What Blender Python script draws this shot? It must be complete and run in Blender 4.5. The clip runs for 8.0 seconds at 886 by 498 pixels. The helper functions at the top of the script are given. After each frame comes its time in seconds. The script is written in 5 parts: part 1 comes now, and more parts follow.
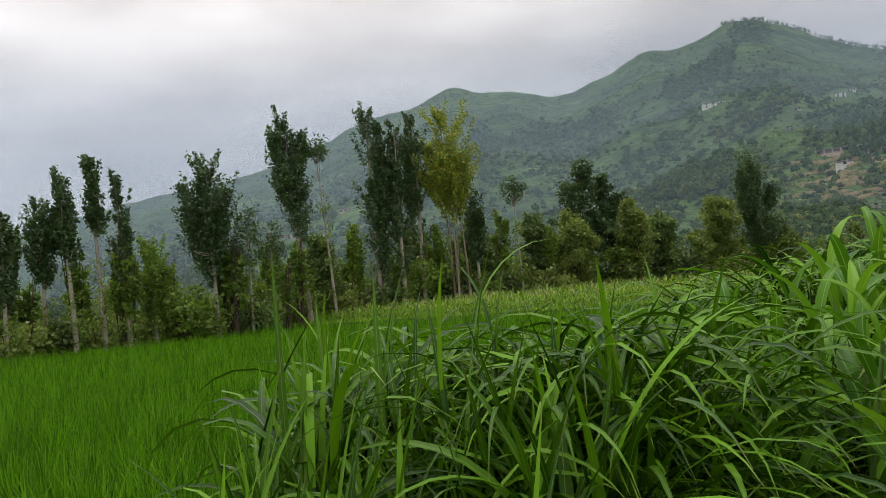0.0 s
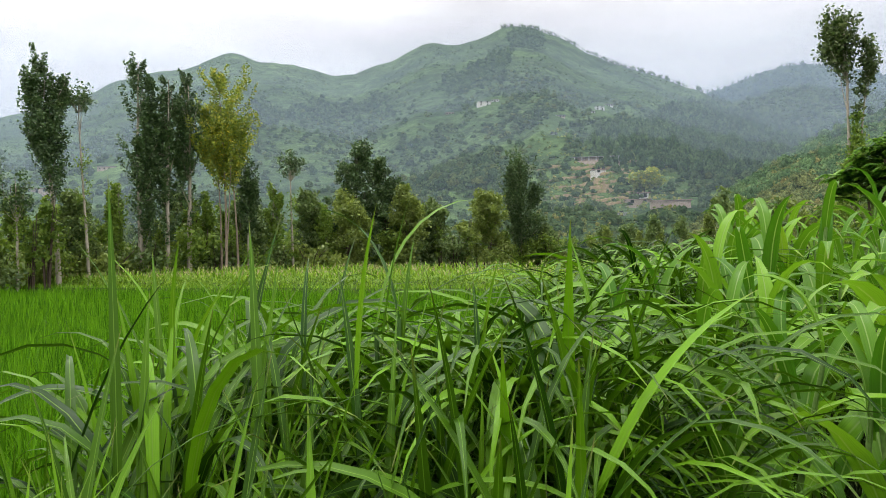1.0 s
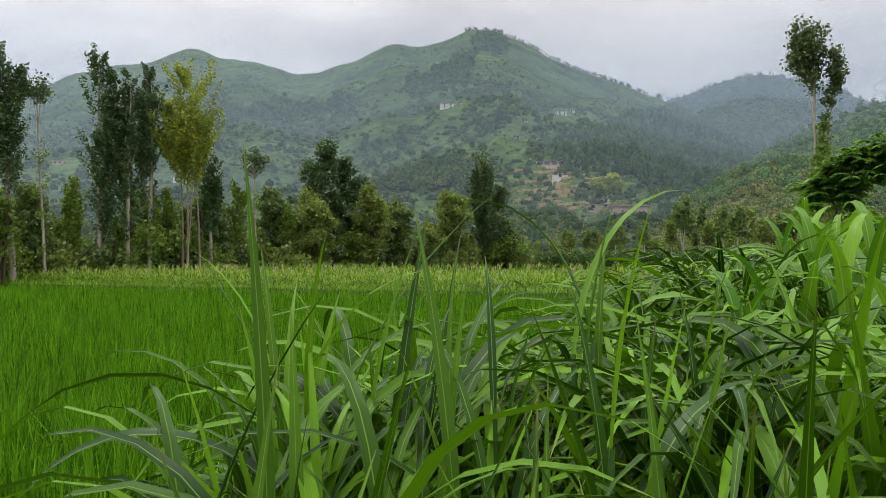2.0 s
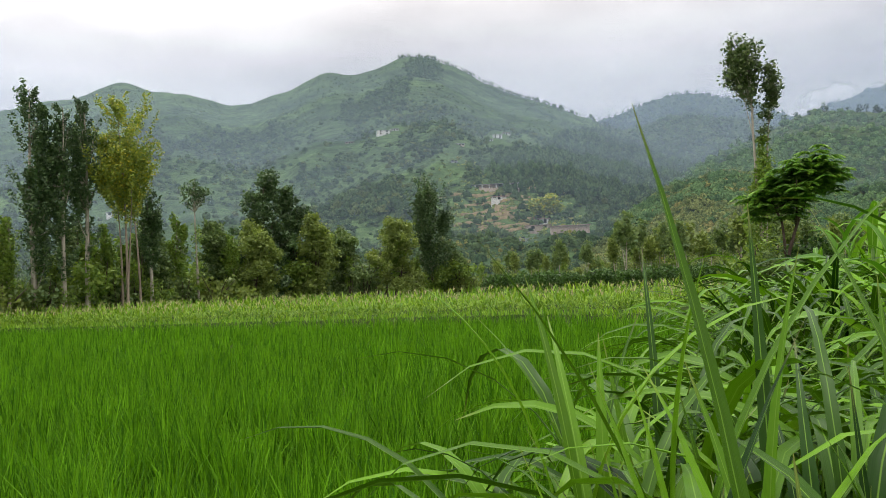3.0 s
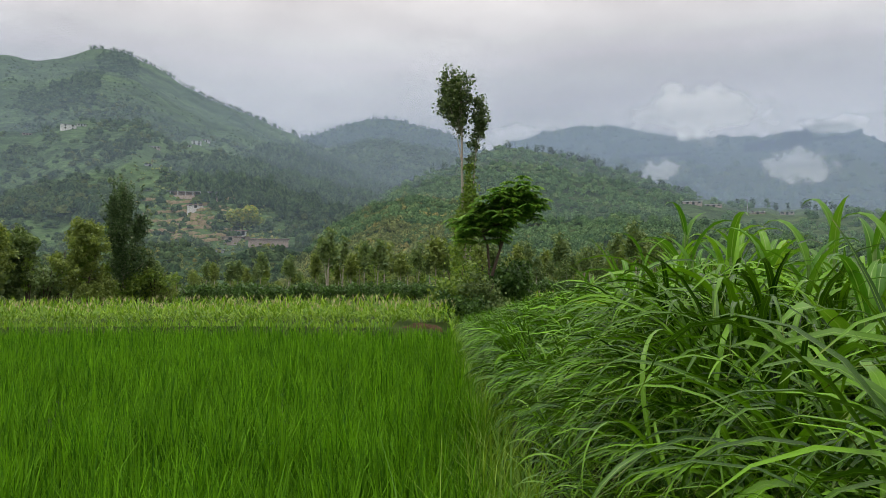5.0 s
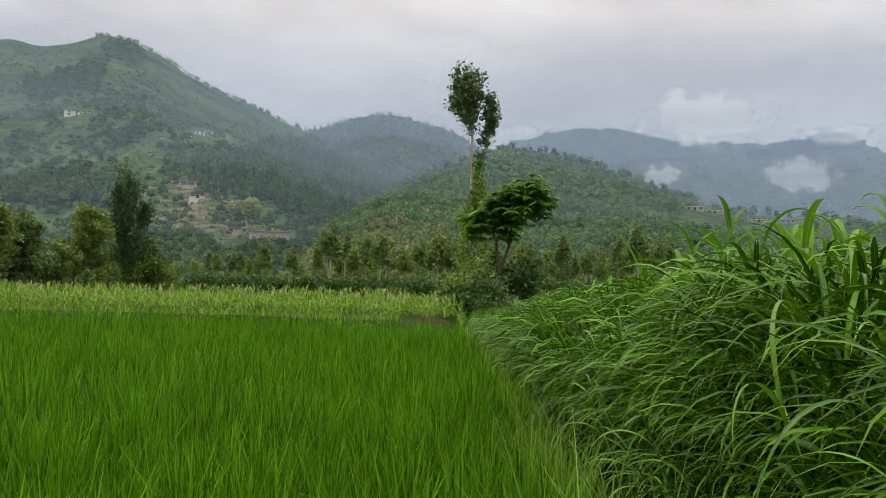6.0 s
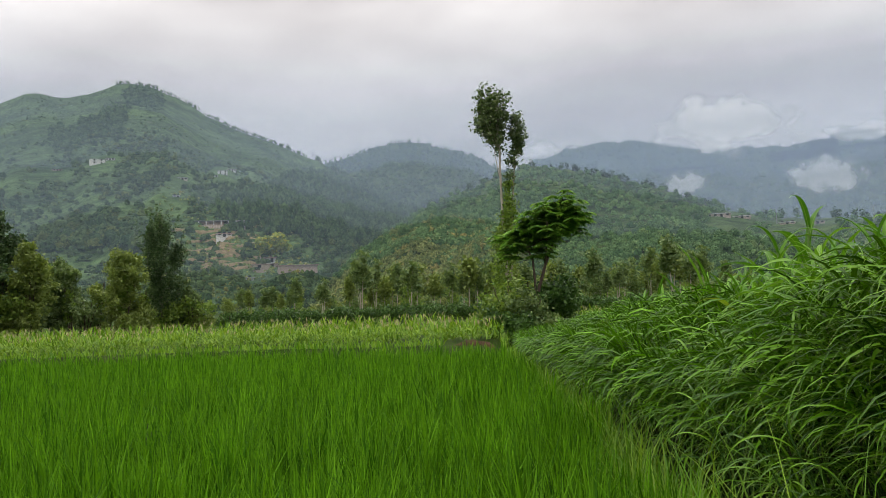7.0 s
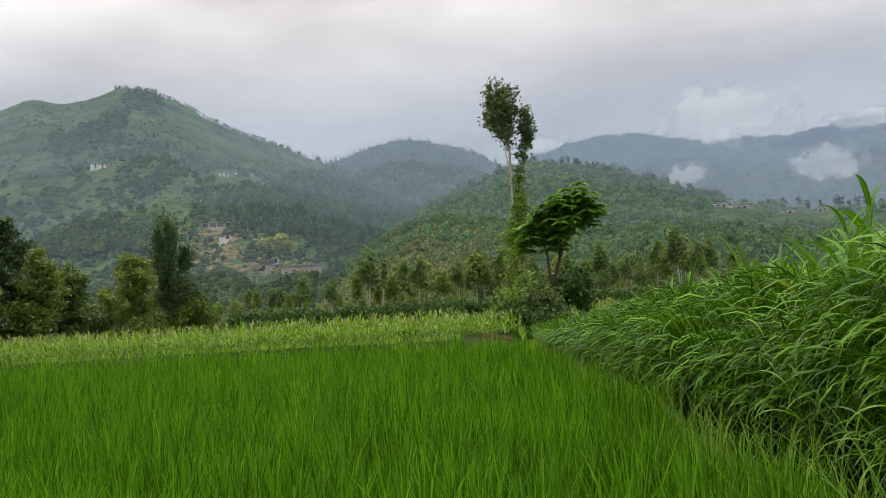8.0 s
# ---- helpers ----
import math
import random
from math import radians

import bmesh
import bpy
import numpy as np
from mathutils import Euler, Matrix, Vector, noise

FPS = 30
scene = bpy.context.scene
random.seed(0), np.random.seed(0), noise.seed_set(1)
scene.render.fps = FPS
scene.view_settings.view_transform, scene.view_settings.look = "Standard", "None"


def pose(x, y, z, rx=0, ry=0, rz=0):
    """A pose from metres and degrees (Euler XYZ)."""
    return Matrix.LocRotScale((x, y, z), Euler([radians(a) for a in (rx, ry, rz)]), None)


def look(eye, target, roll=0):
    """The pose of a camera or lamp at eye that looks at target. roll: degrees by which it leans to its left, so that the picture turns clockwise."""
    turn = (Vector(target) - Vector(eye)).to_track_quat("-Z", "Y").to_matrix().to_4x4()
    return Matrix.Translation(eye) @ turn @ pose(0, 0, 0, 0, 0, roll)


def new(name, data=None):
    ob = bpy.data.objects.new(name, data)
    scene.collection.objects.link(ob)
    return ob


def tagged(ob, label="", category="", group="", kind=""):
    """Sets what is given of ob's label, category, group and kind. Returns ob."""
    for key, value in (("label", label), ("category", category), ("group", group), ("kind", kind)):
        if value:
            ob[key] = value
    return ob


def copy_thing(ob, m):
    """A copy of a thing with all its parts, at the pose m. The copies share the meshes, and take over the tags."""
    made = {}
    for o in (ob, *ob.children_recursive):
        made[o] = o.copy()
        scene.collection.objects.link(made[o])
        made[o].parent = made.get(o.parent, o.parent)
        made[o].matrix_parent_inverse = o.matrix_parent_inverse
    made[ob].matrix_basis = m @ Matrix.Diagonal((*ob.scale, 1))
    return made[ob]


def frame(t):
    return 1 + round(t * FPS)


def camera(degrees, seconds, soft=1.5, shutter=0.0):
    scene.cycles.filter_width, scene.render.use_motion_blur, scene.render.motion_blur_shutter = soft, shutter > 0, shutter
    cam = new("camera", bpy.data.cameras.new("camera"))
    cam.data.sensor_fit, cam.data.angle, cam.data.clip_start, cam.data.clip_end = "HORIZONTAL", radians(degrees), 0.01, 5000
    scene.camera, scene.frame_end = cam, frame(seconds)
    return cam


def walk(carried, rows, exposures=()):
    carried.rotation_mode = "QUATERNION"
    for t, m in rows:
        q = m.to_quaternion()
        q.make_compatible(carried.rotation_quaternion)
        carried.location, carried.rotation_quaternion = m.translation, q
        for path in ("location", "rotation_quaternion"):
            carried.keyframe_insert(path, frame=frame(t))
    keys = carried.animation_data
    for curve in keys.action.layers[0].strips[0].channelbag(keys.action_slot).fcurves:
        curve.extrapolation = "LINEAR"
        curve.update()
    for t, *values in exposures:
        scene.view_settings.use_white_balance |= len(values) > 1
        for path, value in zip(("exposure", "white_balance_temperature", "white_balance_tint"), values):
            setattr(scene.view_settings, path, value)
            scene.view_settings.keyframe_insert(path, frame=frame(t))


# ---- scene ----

cam = camera(53.9, 8.0, soft=0.9)
PATH = [
    (0.0, pose(3.062, -0.734, 1.673, 93.01, 5.27, 41.97)),
    (0.5, pose(2.779, -0.622, 1.657, 91.63, 3.87, 33.27)),
    (1.0, pose(2.515, -0.499, 1.666, 90.81, 1.08, 26.68)),
    (1.5, pose(2.256, -0.398, 1.676, 91.37, -0.01, 24.98)),
    (2.0, pose(1.999, -0.301, 1.676, 90.90, 0.14, 24.06)),
    (2.2, pose(1.886, -0.261, 1.679, 91.03, 0.90, 23.59)),
    (3.3, pose(1.261, -0.044, 1.696, 92.89, 3.09, 18.53)),
    (3.5, pose(1.148, -0.004, 1.699, 92.96, 3.41, 17.29)),
    (4.0, pose(0.920, 0.075, 1.685, 93.67, 2.61, 14.69)),
    (4.5, pose(0.745, 0.057, 1.669, 93.44, 2.21, 6.41)),
    (4.7, pose(0.670, 0.049, 1.648, 93.16, 1.89, 1.75)),
    (5.8, pose(0.261, 0.002, 1.534, 92.69, -0.50, -0.42)),
    (6.0, pose(0.186, -0.006, 1.513, 92.81, -1.22, 0.21)),
    (6.5, pose(0.000, 0.000, 1.501, 93.75, -0.30, 0.94)),
    (7.0, pose(-0.217, 0.022, 1.489, 94.39, 2.30, 2.14)),
    (7.5, pose(-0.465, 0.002, 1.460, 93.55, 2.79, 2.14)),
    (8.0, pose(-0.705, -0.021, 1.441, 94.21, 3.64, 2.39)),
]
EXPOSURES = [(0.0, -0.2), (0.5, 0.05), (1.0, 0.52), (1.5, -0.02), (2.0, 0.14), (3.5, 0.3), (4.0, -0.16), (4.5, -0.05), (6.0, 0.0), (8.0, 0.02)]
walk(cam, PATH, EXPOSURES)

# ---- light: a bright overcast sky with one wide, weak sun ----
SUN_AZ, SUN_EL = -70.0, 80.0
world = bpy.data.worlds.new("overcast_sky")
scene.world = world
world.use_nodes = True
wn, wl = world.node_tree.nodes, world.node_tree.links
wn.clear()
w_out = wn.new("ShaderNodeOutputWorld")
w_bg = wn.new("ShaderNodeBackground")
w_sky = wn.new("ShaderNodeTexSky")
w_sky.sky_type = "NISHITA"
w_sky.sun_disc = False
w_sky.sun_elevation, w_sky.sun_rotation = radians(SUN_EL), radians(SUN_AZ)
w_dim = wn.new("ShaderNodeVectorMath"); w_dim.operation = "SCALE"; w_dim.inputs["Scale"].default_value = 0.10
wl.new(w_sky.outputs["Color"], w_dim.inputs[0])
w_tc = wn.new("ShaderNodeTexCoord")
w_sep = wn.new("ShaderNodeSeparateXYZ")
wl.new(w_tc.outputs["Generated"], w_sep.inputs[0])
w_map = wn.new("ShaderNodeMapping"); w_map.inputs["Scale"].default_value = (2.2, 2.2, 7.0)
wl.new(w_tc.outputs["Generated"], w_map.inputs[0])
w_noise = wn.new("ShaderNodeTexNoise")
w_noise.inputs["Scale"].default_value, w_noise.inputs["Detail"].default_value = 1.6, 6.0
w_noise.inputs["Roughness"].default_value = 0.5
wl.new(w_map.outputs[0], w_noise.inputs["Vector"])
w_ramp = wn.new("ShaderNodeValToRGB")
w_ramp.color_ramp.elements[0].position, w_ramp.color_ramp.elements[0].color = 0.38, (0.68, 0.645, 0.645, 1)
w_ramp.color_ramp.elements[1].position, w_ramp.color_ramp.elements[1].color = 0.65, (0.93, 0.895, 0.885, 1)
wl.new(w_noise.outputs["Fac"], w_ramp.inputs[0])
# the cloud deck is brighter overhead, and where the sun stands behind it
w_up = wn.new("ShaderNodeMapRange")
w_up.inputs["From Min"].default_value, w_up.inputs["From Max"].default_value = 0.25, 1.0
w_up.inputs["To Min"].default_value, w_up.inputs["To Max"].default_value = 1.0, 1.75
wl.new(w_sep.outputs["Z"], w_up.inputs["Value"])
w_side = wn.new("ShaderNodeMapRange")
w_side.inputs["From Min"].default_value, w_side.inputs["From Max"].default_value = 0.38, 0.8
w_side.inputs["To Min"].default_value, w_side.inputs["To Max"].default_value = 1.0, 1.32
w_west = wn.new("ShaderNodeMath"); w_west.operation = "MULTIPLY"; w_west.inputs[1].default_value = -1.0
wl.new(w_sep.outputs["X"], w_west.inputs[0])
wl.new(w_west.outputs[0], w_side.inputs["Value"])
w_gain = wn.new("ShaderNodeMath"); w_gain.operation = "MULTIPLY"
wl.new(w_up.outputs[0], w_gain.inputs[0]); wl.new(w_side.outputs[0], w_gain.inputs[1])
w_cloud = wn.new("ShaderNodeVectorMath"); w_cloud.operation = "SCALE"
wl.new(w_ramp.outputs[0], w_cloud.inputs[0]); wl.new(w_gain.outputs[0], w_cloud.inputs["Scale"])
w_mix = wn.new("ShaderNodeMix"); w_mix.data_type = "RGBA"; w_mix.inputs["Factor"].default_value = 0.955
wl.new(w_dim.outputs[0], w_mix.inputs["A"]); wl.new(w_cloud.outputs[0], w_mix.inputs["B"])
wl.new(w_mix.outputs["Result"], w_bg.inputs["Color"])
wl.new(w_bg.outputs[0], w_out.inputs["Surface"])

sun = new("sun", bpy.data.lights.new("sun", "SUN"))
sun.data.energy, sun.data.angle, sun.data.color = 1.25, radians(24), (1.0, 0.97, 0.92)
sa, se = radians(SUN_AZ), radians(SUN_EL)
sun.matrix_world = look((math.sin(sa) * 50, math.cos(sa) * 50, 80), (0, 0, 80 - 50 * math.tan(se)))


# ---- materials ----
def nodes_of(name):
    m = bpy.data.materials.new(name)
    m.use_nodes = True
    return m, m.node_tree.nodes, m.node_tree.links, m.node_tree.nodes["Principled BSDF"]


def noise_node(n, l, scale, detail=4.0, rough=0.55, coord="Object", stretch=None):
    tc = n.new("ShaderNodeTexCoord")
    out = tc.outputs[coord]
    if stretch:
        mp = n.new("ShaderNodeMapping")
        mp.inputs["Scale"].default_value = stretch
        l.new(out, mp.inputs[0])
        out = mp.outputs[0]
    t = n.new("ShaderNodeTexNoise")
    t.inputs["Scale"].default_value, t.inputs["Detail"].default_value, t.inputs["Roughness"].default_value = scale, detail, rough
    l.new(out, t.inputs["Vector"])
    return t.outputs["Fac"]


def ramp(n, l, fac, stops):
    r = n.new("ShaderNodeValToRGB")
    e = r.color_ramp.elements
    while len(e) < len(stops):
        e.new(0.5)
    for el, (p, c) in zip(e, stops):
        el.position, el.color = p, (*c, 1)
    l.new(fac, r.inputs[0])
    return r.outputs[0]


def mixed(n, l, a, b, fac, mode="MIX"):
    m = n.new("ShaderNodeMix")
    m.data_type, m.blend_type = "RGBA", mode
    for sock, val in ((m.inputs["A"], a), (m.inputs["B"], b), (m.inputs["Factor"], fac)):
        if isinstance(val, (int, float)):
            sock.default_value = val
        elif isinstance(val, tuple):
            sock.default_value = (*val, 1)
        else:
            l.new(val, sock)
    return m.outputs["Result"]


def bumped(n, l, b, height, strength, distance):
    bp = n.new("ShaderNodeBump")
    bp.inputs["Strength"].default_value, bp.inputs["Distance"].default_value = strength, distance
    l.new(height, bp.inputs["Height"])
    l.new(bp.outputs[0], b.inputs["Normal"])


def leafy(name, dark, light, patch=0.4, rough=0.55, glow=0.35, per="island", odd=None, gloss=0.4, relief=0.0):
    """Foliage: colour varies leaf by leaf and in patches; some light passes through."""
    m, n, l, b = nodes_of(name)
    if per == "island":
        rnd = n.new("ShaderNodeNewGeometry").outputs["Random Per Island"]
    else:
        rnd = n.new("ShaderNodeObjectInfo").outputs["Random"]
    stops = [(0.0, dark), (0.9, light)]
    if odd:
        stops = [(0.0, dark), (0.86, light), (0.97, odd)]
    col = ramp(n, l, rnd, stops)
    big = noise_node(n, l, patch, 3.0)
    shade = ramp(n, l, big, [(0.3, (0.72, 0.74, 0.72)), (0.7, (1.2, 1.18, 1.1))])
    col = mixed(n, l, col, shade, 1.0, "MULTIPLY")
    if relief:
        tuft = noise_node(n, l, relief, 3.0, 0.7)
        col = mixed(n, l, col, ramp(n, l, tuft, [(0.36, (0.42, 0.46, 0.42)), (0.64, (1.4, 1.36, 1.3))]), 1.0, "MULTIPLY")
        bumped(n, l, b, tuft, 1.0, 1.2 / relief)
    l.new(col, b.inputs["Base Color"])
    b.inputs["Roughness"].default_value = rough
    b.inputs["Specular IOR Level"].default_value = gloss
    tr = n.new("ShaderNodeBsdfTranslucent")
    l.new(mixed(n, l, col, (1.0, 1.0, 0.55), 1.0, "MULTIPLY"), tr.inputs["Color"])
    mx = n.new("ShaderNodeMixShader")
    mx.inputs[0].default_value = glow
    l.new(b.outputs[0], mx.inputs[1]); l.new(tr.outputs[0], mx.inputs[2])
    l.new(mx.outputs[0], n["Material Output"].inputs["Surface"])
    return m


def blade_mat(name, dark, light, rib, rough, glow, per, odd=None, gloss=0.25):
    """Broad grass blade: pale midrib and fine long veins laid out along the blade's own UV."""
    m, n, l, b = nodes_of(name)
    if per == "island":
        rnd = n.new("ShaderNodeNewGeometry").outputs["Random Per Island"]
    else:
        rnd = n.new("ShaderNodeObjectInfo").outputs["Random"]
    mid = tuple(0.65 * d + 0.35 * q for d, q in zip(dark, light))
    stops = [(0.0, dark), (0.5, mid), (1.0, light)] if not odd else [(0.0, dark), (0.5, mid), (0.988, light), (0.996, odd)]
    col = ramp(n, l, rnd, stops)
    uv = n.new("ShaderNodeUVMap")
    sep = n.new("ShaderNodeSeparateXYZ")
    l.new(uv.outputs[0], sep.inputs[0])
    d = n.new("ShaderNodeMath"); d.operation = "SUBTRACT"; d.inputs[1].default_value = 0.5
    l.new(sep.outputs["X"], d.inputs[0])
    a = n.new("ShaderNodeMath"); a.operation = "ABSOLUTE"
    l.new(d.outputs[0], a.inputs[0])
    mr = n.new("ShaderNodeMapRange")
    mr.inputs["From Min"].default_value, mr.inputs["From Max"].default_value = 0.015, 0.055
    mr.inputs["To Min"].default_value, mr.inputs["To Max"].default_value = 1.0, 0.0
    l.new(a.outputs[0], mr.inputs["Value"])
    col = mixed(n, l, col, rib, mr.outputs[0])
    mp = n.new("ShaderNodeMapping"); mp.inputs["Scale"].default_value = (26, 1.5, 1)
    l.new(uv.outputs[0], mp.inputs[0])
    vein = n.new("ShaderNodeTexNoise"); vein.inputs["Scale"].default_value = 1.0; vein.inputs["Detail"].default_value = 2.0
    l.new(mp.outputs[0], vein.inputs["Vector"])
    col = mixed(n, l, col, ramp(n, l, vein.outputs["Fac"], [(0.3, (0.82, 0.84, 0.8)), (0.7, (1.12, 1.1, 1.1))]), 1.0, "MULTIPLY")
    # tips dry out to straw
    tip = n.new("ShaderNodeMapRange")
    tip.inputs["From Min"].default_value, tip.inputs["From Max"].default_value = 0.9, 1.0
    tip.inputs["To Min"].default_value, tip.inputs["To Max"].default_value = 0.0, 0.6
    l.new(sep.outputs["Y"], tip.inputs["Value"])
    col = mixed(n, l, col, (0.22, 0.2, 0.06), tip.outputs[0])
    l.new(col, b.inputs["Base Color"])
    b.inputs["Roughness"].default_value = rough
    b.inputs["Specular IOR Level"].default_value = gloss
    bumped(n, l, b, vein.outputs["Fac"], 0.25, 0.002)
    tr = n.new("ShaderNodeBsdfTranslucent")
    l.new(mixed(n, l, col, (1.0, 1.0, 0.45), 1.0, "MULTIPLY"), tr.inputs["Color"])
    mx = n.new("ShaderNodeMixShader"); mx.inputs[0].default_value = glow
    l.new(b.outputs[0], mx.inputs[1]); l.new(tr.outputs[0], mx.inputs[2])
    l.new(mx.outputs[0], n["Material Output"].inputs["Surface"])
    return m


def plain(name, c1, c2, scale=3.0, rough=0.85, bump=0.3, dist=0.01, detail=5.0, stretch=None):
    m, n, l, b = nodes_of(name)
    f = noise_node(n, l, scale, detail, 0.6, stretch=stretch)
    g = noise_node(n, l, scale * 9, 3.0, 0.6, stretch=stretch)
    col = ramp(n, l, f, [(0.3, c1), (0.7, c2)])
    col = mixed(n, l, col, ramp(n, l, g, [(0.3, (0.8, 0.8, 0.8)), (0.7, (1.15, 1.15, 1.15))]), 1.0, "MULTIPLY")
    l.new(col, b.inputs["Base Color"])
    b.inputs["Roughness"].default_value = rough
    b.inputs["Specular IOR Level"].default_value = 0.08
    bumped(n, l, b, g, bump, dist)
    return m


def hill_mat(name, grass, grass2, earth, scale, earth_amount=0.62, terrace=0.0):
    """Hillside turf with scrub mottling, bare earth patches and, on farmed slopes, level terrace banks."""
    m, n, l, b = nodes_of(name)
    f = noise_node(n, l, scale, 8.0, 0.62)
    g = noise_node(n, l, scale * 7, 6.0, 0.65)
    col = ramp(n, l, f, [(0.35, grass), (0.65, grass2)])
    col = mixed(n, l, col, ramp(n, l, g, [(0.36, (0.42, 0.5, 0.45)), (0.62, (1.25, 1.2, 1.1))]), 1.0, "MULTIPLY")
    k = noise_node(n, l, scale * 24, 4.0, 0.7)
    col = mixed(n, l, col, ramp(n, l, k, [(0.4, (0.6, 0.66, 0.6)), (0.6, (1.15, 1.12, 1.05))]), 1.0, "MULTIPLY")
    e = noise_node(n, l, scale * 2.3, 6.0, 0.6)
    em = n.new("ShaderNodeMapRange")
    em.inputs["From Min"].default_value, em.inputs["From Max"].default_value = earth_amount, earth_amount + 0.1
    l.new(e, em.inputs["Value"])
    col = mixed(n, l, col, earth, em.outputs[0])
    if terrace:
        tc = n.new("ShaderNodeTexCoord")
        wv = n.new("ShaderNodeTexWave"); wv.bands_direction = "Z"
        wv.inputs["Scale"].default_value, wv.inputs["Distortion"].default_value = 0.09, 5.0
        wv.inputs["Detail"].default_value, wv.inputs["Detail Scale"].default_value = 3.0, 0.02
        l.new(tc.outputs["Object"], wv.inputs["Vector"])
        tm = n.new("ShaderNodeMapRange")
        tm.inputs["From Min"].default_value, tm.inputs["From Max"].default_value = 0.75, 0.95
        tm.inputs["To Max"].default_value = terrace
        l.new(wv.outputs["Fac"], tm.inputs["Value"])
        col = mixed(n, l, col, (0.16, 0.17, 0.08), tm.outputs[0])
    l.new(col, b.inputs["Base Color"])
    b.inputs["Roughness"].default_value = 0.95
    b.inputs["Specular IOR Level"].default_value = 0.1
    bumped(n, l, b, g, 0.8, 3.0)
    return m


def haze_mat(name, density, colour, fade_top):
    """Stand-in for haze: tinted sheet, passes most light, scatters a little of the rest."""
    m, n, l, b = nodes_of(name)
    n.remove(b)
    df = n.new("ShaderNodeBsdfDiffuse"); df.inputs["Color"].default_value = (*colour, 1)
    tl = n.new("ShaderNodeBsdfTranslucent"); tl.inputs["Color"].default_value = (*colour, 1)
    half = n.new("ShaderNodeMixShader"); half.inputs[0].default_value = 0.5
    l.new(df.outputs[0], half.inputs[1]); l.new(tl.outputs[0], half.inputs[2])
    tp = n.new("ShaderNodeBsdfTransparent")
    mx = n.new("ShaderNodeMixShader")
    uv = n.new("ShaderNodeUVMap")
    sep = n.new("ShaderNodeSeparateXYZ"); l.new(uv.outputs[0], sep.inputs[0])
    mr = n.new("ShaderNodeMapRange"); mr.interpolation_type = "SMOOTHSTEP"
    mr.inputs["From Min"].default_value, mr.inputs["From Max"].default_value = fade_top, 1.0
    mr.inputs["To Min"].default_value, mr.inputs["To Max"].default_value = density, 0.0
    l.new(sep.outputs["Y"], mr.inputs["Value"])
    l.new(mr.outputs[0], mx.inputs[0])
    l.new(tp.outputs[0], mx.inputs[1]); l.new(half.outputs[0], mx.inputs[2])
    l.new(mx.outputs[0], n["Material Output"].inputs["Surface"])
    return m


def cloud_mat(name, density, seed):
    """Low cloud: dense in the middle of its sheet, ragged towards the rim."""
    m, n, l, b = nodes_of(name)
    n.remove(b)
    df = n.new("ShaderNodeBsdfDiffuse"); df.inputs["Color"].default_value = (0.93, 0.93, 0.94, 1)
    tl = n.new("ShaderNodeBsdfTranslucent"); tl.inputs["Color"].default_value = (0.93, 0.93, 0.94, 1)
    half = n.new("ShaderNodeMixShader"); half.inputs[0].default_value = 0.5
    l.new(df.outputs[0], half.inputs[1]); l.new(tl.outputs[0], half.inputs[2])
    # weak emission added so the cloud shows brighter than the sky behind
    em = n.new("ShaderNodeEmission"); em.inputs["Color"].default_value = (0.97, 0.96, 0.96, 1); em.inputs["Strength"].default_value = 0.2
    ad = n.new("ShaderNodeAddShader")
    l.new(half.outputs[0], ad.inputs[0]); l.new(em.outputs[0], ad.inputs[1])
    half = ad
    tp = n.new("ShaderNodeBsdfTransparent")
    uv = n.new("ShaderNodeUVMap")
    mp = n.new("ShaderNodeMapping"); mp.inputs["Location"].default_value = (-0.5, -0.5, 0); mp.vector_type = "POINT"
    l.new(uv.outputs[0], mp.inputs[0])
    ln = n.new("ShaderNodeVectorMath"); ln.operation = "LENGTH"
    l.new(mp.outputs[0], ln.inputs[0])
    mp2 = n.new("ShaderNodeMapping"); mp2.inputs["Scale"].default_value = (3.4, 1.9, 1); mp2.inputs["Location"].default_value = (seed, seed * 0.7, 0)
    l.new(uv.outputs[0], mp2.inputs[0])
    nz = n.new("ShaderNodeTexNoise"); nz.inputs["Scale"].default_value, nz.inputs["Detail"].default_value = 1.6, 7.0
    l.new(mp2.outputs[0], nz.inputs["Vector"])
    sub = n.new("ShaderNodeMath"); sub.operation = "MULTIPLY_ADD"
    sub.inputs[1].default_value = 0.62
    l.new(nz.outputs["Fac"], sub.inputs[0])
    neg = n.new("ShaderNodeMath"); neg.operation = "MULTIPLY"; neg.inputs[1].default_value = -1.0
    l.new(ln.outputs["Value"], neg.inputs[0])
    l.new(neg.outputs[0], sub.inputs[2])
    mr = n.new("ShaderNodeMapRange"); mr.interpolation_type = "SMOOTHSTEP"
    mr.inputs["From Min"].default_value, mr.inputs["From Max"].default_value = -0.06, 0.13
    mr.inputs["To Max"].default_value = density
    l.new(sub.outputs[0], mr.inputs["Value"])
    mx = n.new("ShaderNodeMixShader")
    l.new(mr.outputs[0], mx.inputs[0])
    l.new(tp.outputs[0], mx.inputs[1]); l.new(half.outputs[0], mx.inputs[2])
    l.new(mx.outputs[0], n["Material Output"].inputs["Surface"])
    return m


